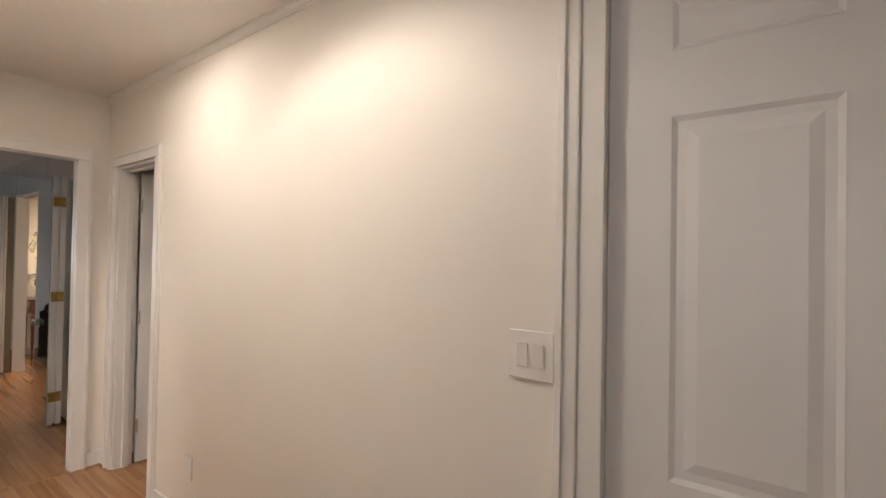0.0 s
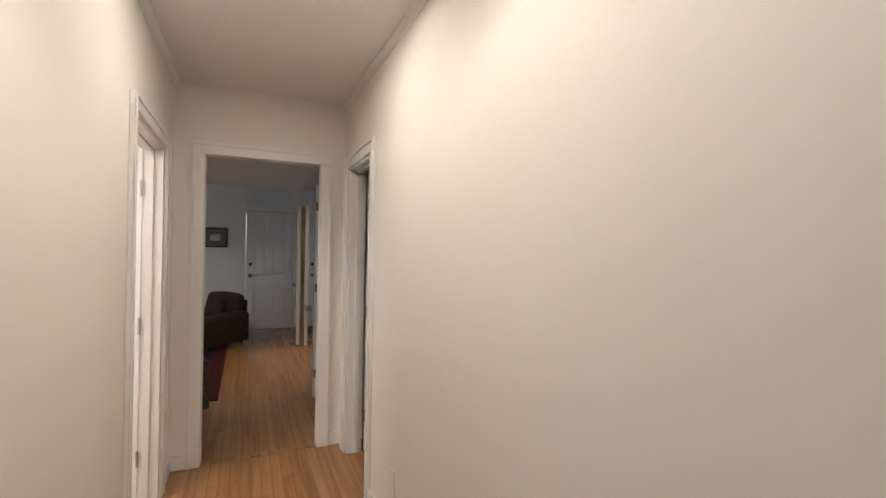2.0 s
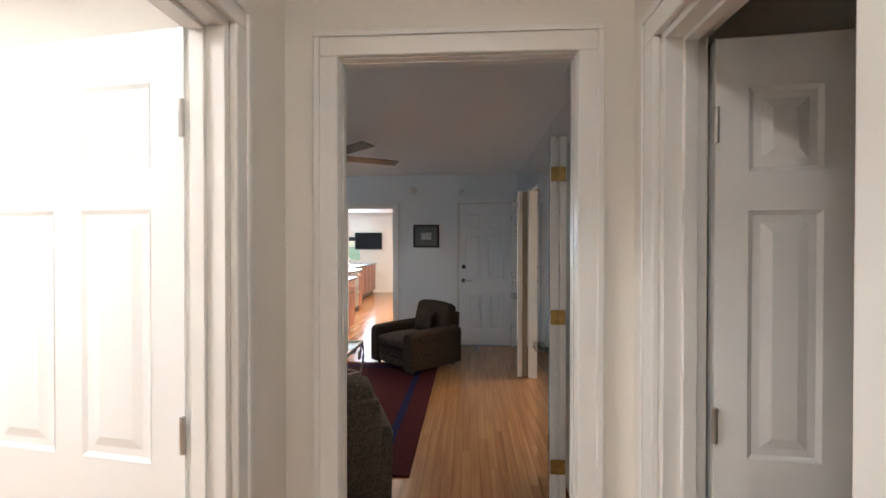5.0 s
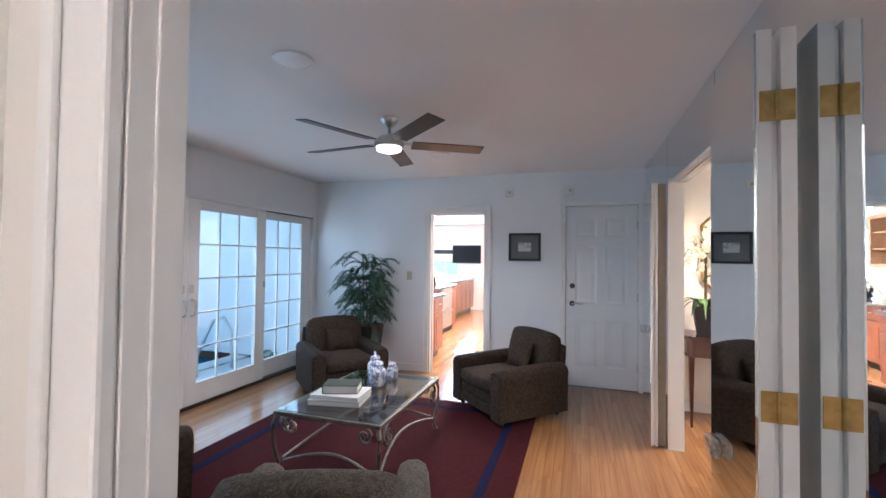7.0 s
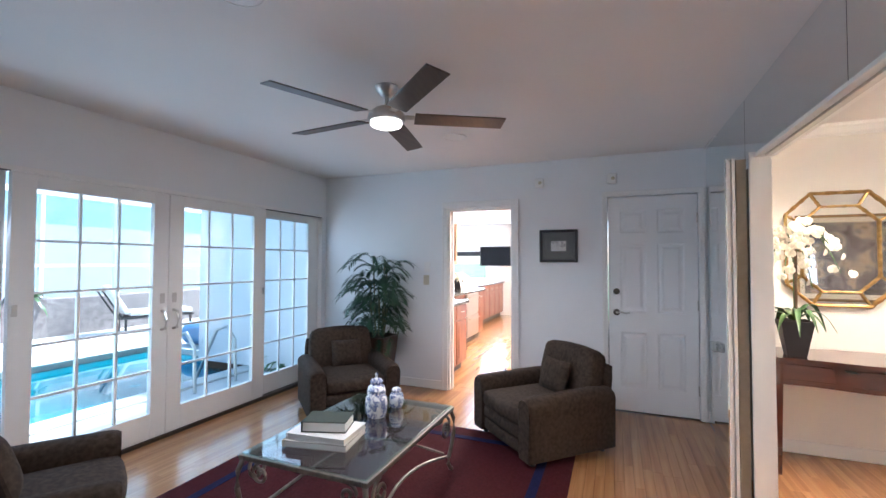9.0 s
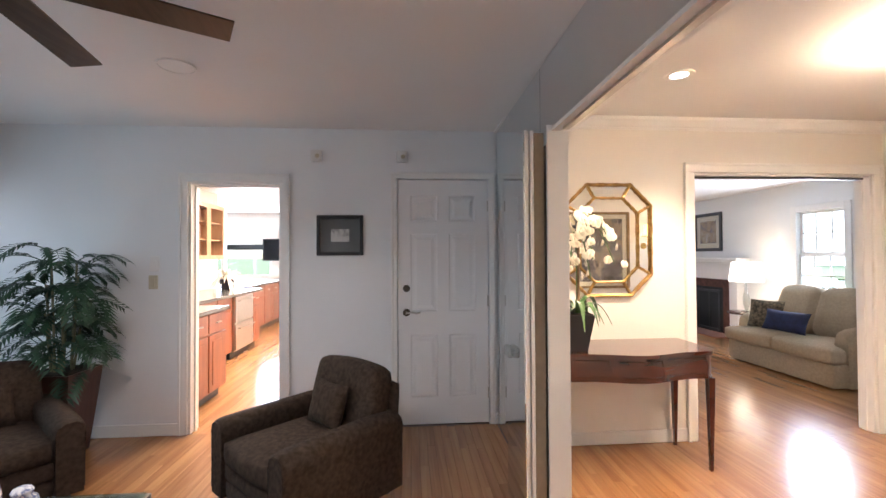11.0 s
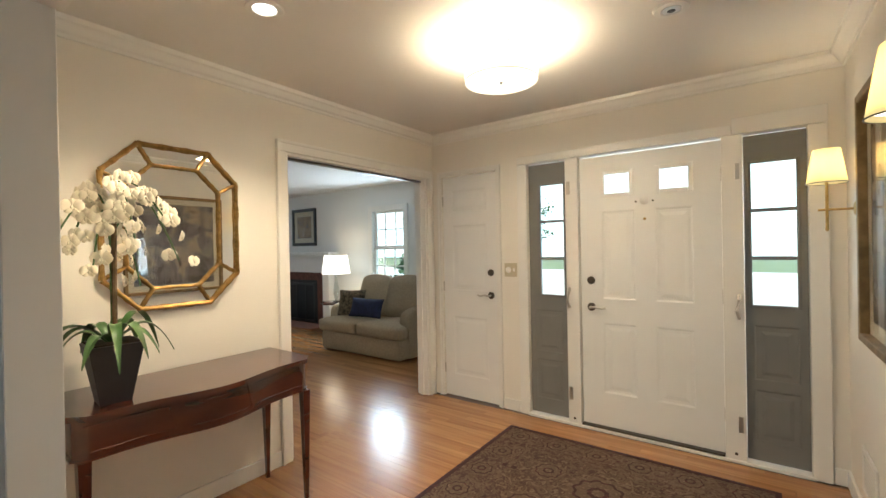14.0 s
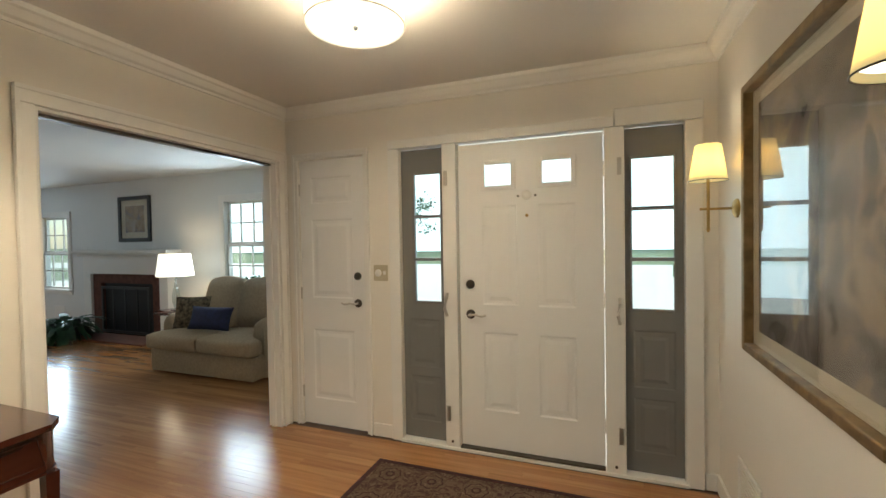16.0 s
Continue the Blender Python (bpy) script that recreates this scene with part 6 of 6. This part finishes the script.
leafy("pool_plant", "bright green leafy plant by the patio doors", -8.35, -3.62, -0.05, 0.42, 0.6, 90, LEAF2, 17)
leafy("pool_plant", "green leafy plant low by the patio doors", -4.2, -3.5, -0.05, 0.45, 0.6, 90, LEAF2, 19)
leafy("planter_plant", "small green plant on the planter wall", -8.3, -9.78, 0.68, 0.3, 0.45, 60, LEAF2, 23)

# ---- front yard ----
# glowing sheet added to turn the sky behind the panes white
solid("backdrop", boxes(((-90, 62, -1), (90, 62.2, 40))), SKYGLOW, "glowing sheet added as bright sky beyond the street", "backdrop", "structure")
solid("porch", boxes(((-9, 4.43, -0.25), (-3, 7.4, -0.03))), CONCRETE, "pale concrete front porch", "porch", "structure")
# pale slab stretched across the lawn so the panes look bright white
solid("driveway", boxes(((-30, 7.4, -0.25), (24, 22, -0.225))), CONCRETE, "pale concrete added over the lawn to whiten the view out", "driveway", "structure")
solid("road", boxes(((-60, 22, -0.25), (60, 29, -0.235))), CONCRETE, "pale street beyond the lawn", "road", "structure")


def bush(x, y, r, h, seed):
    e = thing("bush", "round green shrub on the lawn", "bush", pose(x, y, -0.25), "shrubs on the lawn")
    g = random.Random(seed)
    bm = bmesh.new()
    for k in range(420):
        v = Vector((g.gauss(0, 1), g.gauss(0, 1), g.gauss(0, 1))).normalized() * g.uniform(0.75, 1.05)
        c = Vector((v.x * r, v.y * r, h * 0.5 + v.z * h * 0.5))
        a, b = Vector((g.uniform(-1, 1), g.uniform(-1, 1), g.uniform(-1, 1))) * 0.09 * r / 0.6, Vector((g.uniform(-1, 1), g.uniform(-1, 1), g.uniform(-1, 1))) * 0.09 * r / 0.6
        bm.faces.new([bm.verts.new(p) for p in (c - a, c + b, c + a, c - b)])
    part("foliage", bm, LEAF2, e)
    part("stem", cyl(0.04, 0.03, 0, h * 0.5, 8), STEM, e)


for k, (x, y, r, h) in enumerate(((-2.2, 19, 0.8, 0.8), (-18, 17, 1.2, 1.6), (-1.0, 20, 0.7, 0.8))):
    bush(x, y, r, h, 40 + k)


def tree(x, y, h, seed):
    e = thing("tree", "leafy broad tree across the lawn", "tree", pose(x, y, -0.25), "trees across the street")
    g = random.Random(seed)
    part("trunk", tube([(0, 0, 0), (0.1, 0, h * 0.3), (0.05, 0.1, h * 0.6)], 0.22, 10, None, [1.2, 0.9, 0.5]), STEM, e, "", True)
    bm = bmesh.new()
    for c in range(16):
        o = Vector((g.uniform(-1, 1) * h * 0.3, g.uniform(-1, 1) * h * 0.3, h * g.uniform(0.4, 0.95)))
        for k in range(90):
            v = o + Vector((g.gauss(0, 1), g.gauss(0, 1), g.gauss(0, 0.8))) * h * 0.075
            a, b = [Vector((g.uniform(-1, 1), g.uniform(-1, 1), g.uniform(-1, 1))) * 0.16 for _ in range(2)]
            bm.faces.new([bm.verts.new(p) for p in (v - a, v + b, v + a, v - b)])
    part("crown", bm, LEAF2, e)


for k, (x, y, h) in enumerate(((-26, 46, 8), (9, 52, 9), (17, 47, 9), (-38, 45, 9))):
    tree(x, y, h, 70 + k)

# ---- oak strips, last ----
fl = bpy.data.objects["floor"]
rng = random.Random(5)
W, near, rest, cache = 0.06, [], [], {}
AREAS = [(-3.30, 1.5, 0.0, 1.09), (-8.135, -3.365, -2.87, 1.262), (-3.365, -3.30, 0.160, 0.935), (-7.68, -4.76, 1.352, 4.25), (-6.67, -4.755, 1.262, 1.352), (-7.80, -7.68, 2.703, 4.195),
         (-15.6, -7.80, 1.35, 6.2), (-15.0, -8.27, -5.0, 0.2), (-8.27, -8.135, -1.233, -0.508), (-3.30, -0.7, -2.3, 0.0), (-0.7, 1.5, -2.3, 0.0), (-3.30, -1.5, 1.09, 2.9)]
for ax0, ax1, ay0, ay1 in AREAS:
    k = math.floor(ay0 / W)
    while k * W < ay1:
        y0, y1 = max(ay0, k * W), min(ay1, (k + 1) * W)
        r2 = random.Random(1000 + k)
        x = -16.0 - r2.uniform(0, 1)
        while x < ax1:
            L = r2.choice((0.6, 0.8, 1.0, 1.2, 1.4))
            a, b = max(ax0, x), min(ax1, x + L)
            if b - a > 0.02 and y1 - y0 > 0.004:
                (near if -6.4 < a < -1.6 and (ay0, ay1) in ((0.0, 1.09), (-2.87, 1.262), (1.352, 4.25)) and y0 > 0.14 and len(near) < 300 else rest).append((a, b, y0, y1))
            x += L
        k += 1


def strip(bm, a, b, y0, y1):
    g = 0.0007
    v = [bm.verts.new(p) for p in ((a + g, y0 + g, 0), (b - g, y0 + g, 0), (b - g, y1 - g, 0), (a + g, y1 - g, 0), (a, y0, -0.0025), (b, y0, -0.0025), (b, y1, -0.0025), (a, y1, -0.0025))]
    bm.faces.new(v[:4])
    for i in range(4):
        bm.faces.new((v[i], v[4 + i], v[4 + (i + 1) % 4], v[(i + 1) % 4]))


for a, b, y0, y1 in near:
    key = (round(b - a, 3), round(y1 - y0, 3))
    if key not in cache:
        bm = bmesh.new()
        strip(bm, 0, b - a, 0, y1 - y0)
        cache[key] = mesh_of("plank", bm, PLANK)
    ob = new("plank", cache[key])
    ob.parent = fl
    ob.location = (a, y0, 0)
bm = bmesh.new()
for s in rest:
    strip(bm, *s)
ob = part("plank_field", bm, PLANK_J, fl, "oak strip flooring")
tagged(ob, kind="stuff")
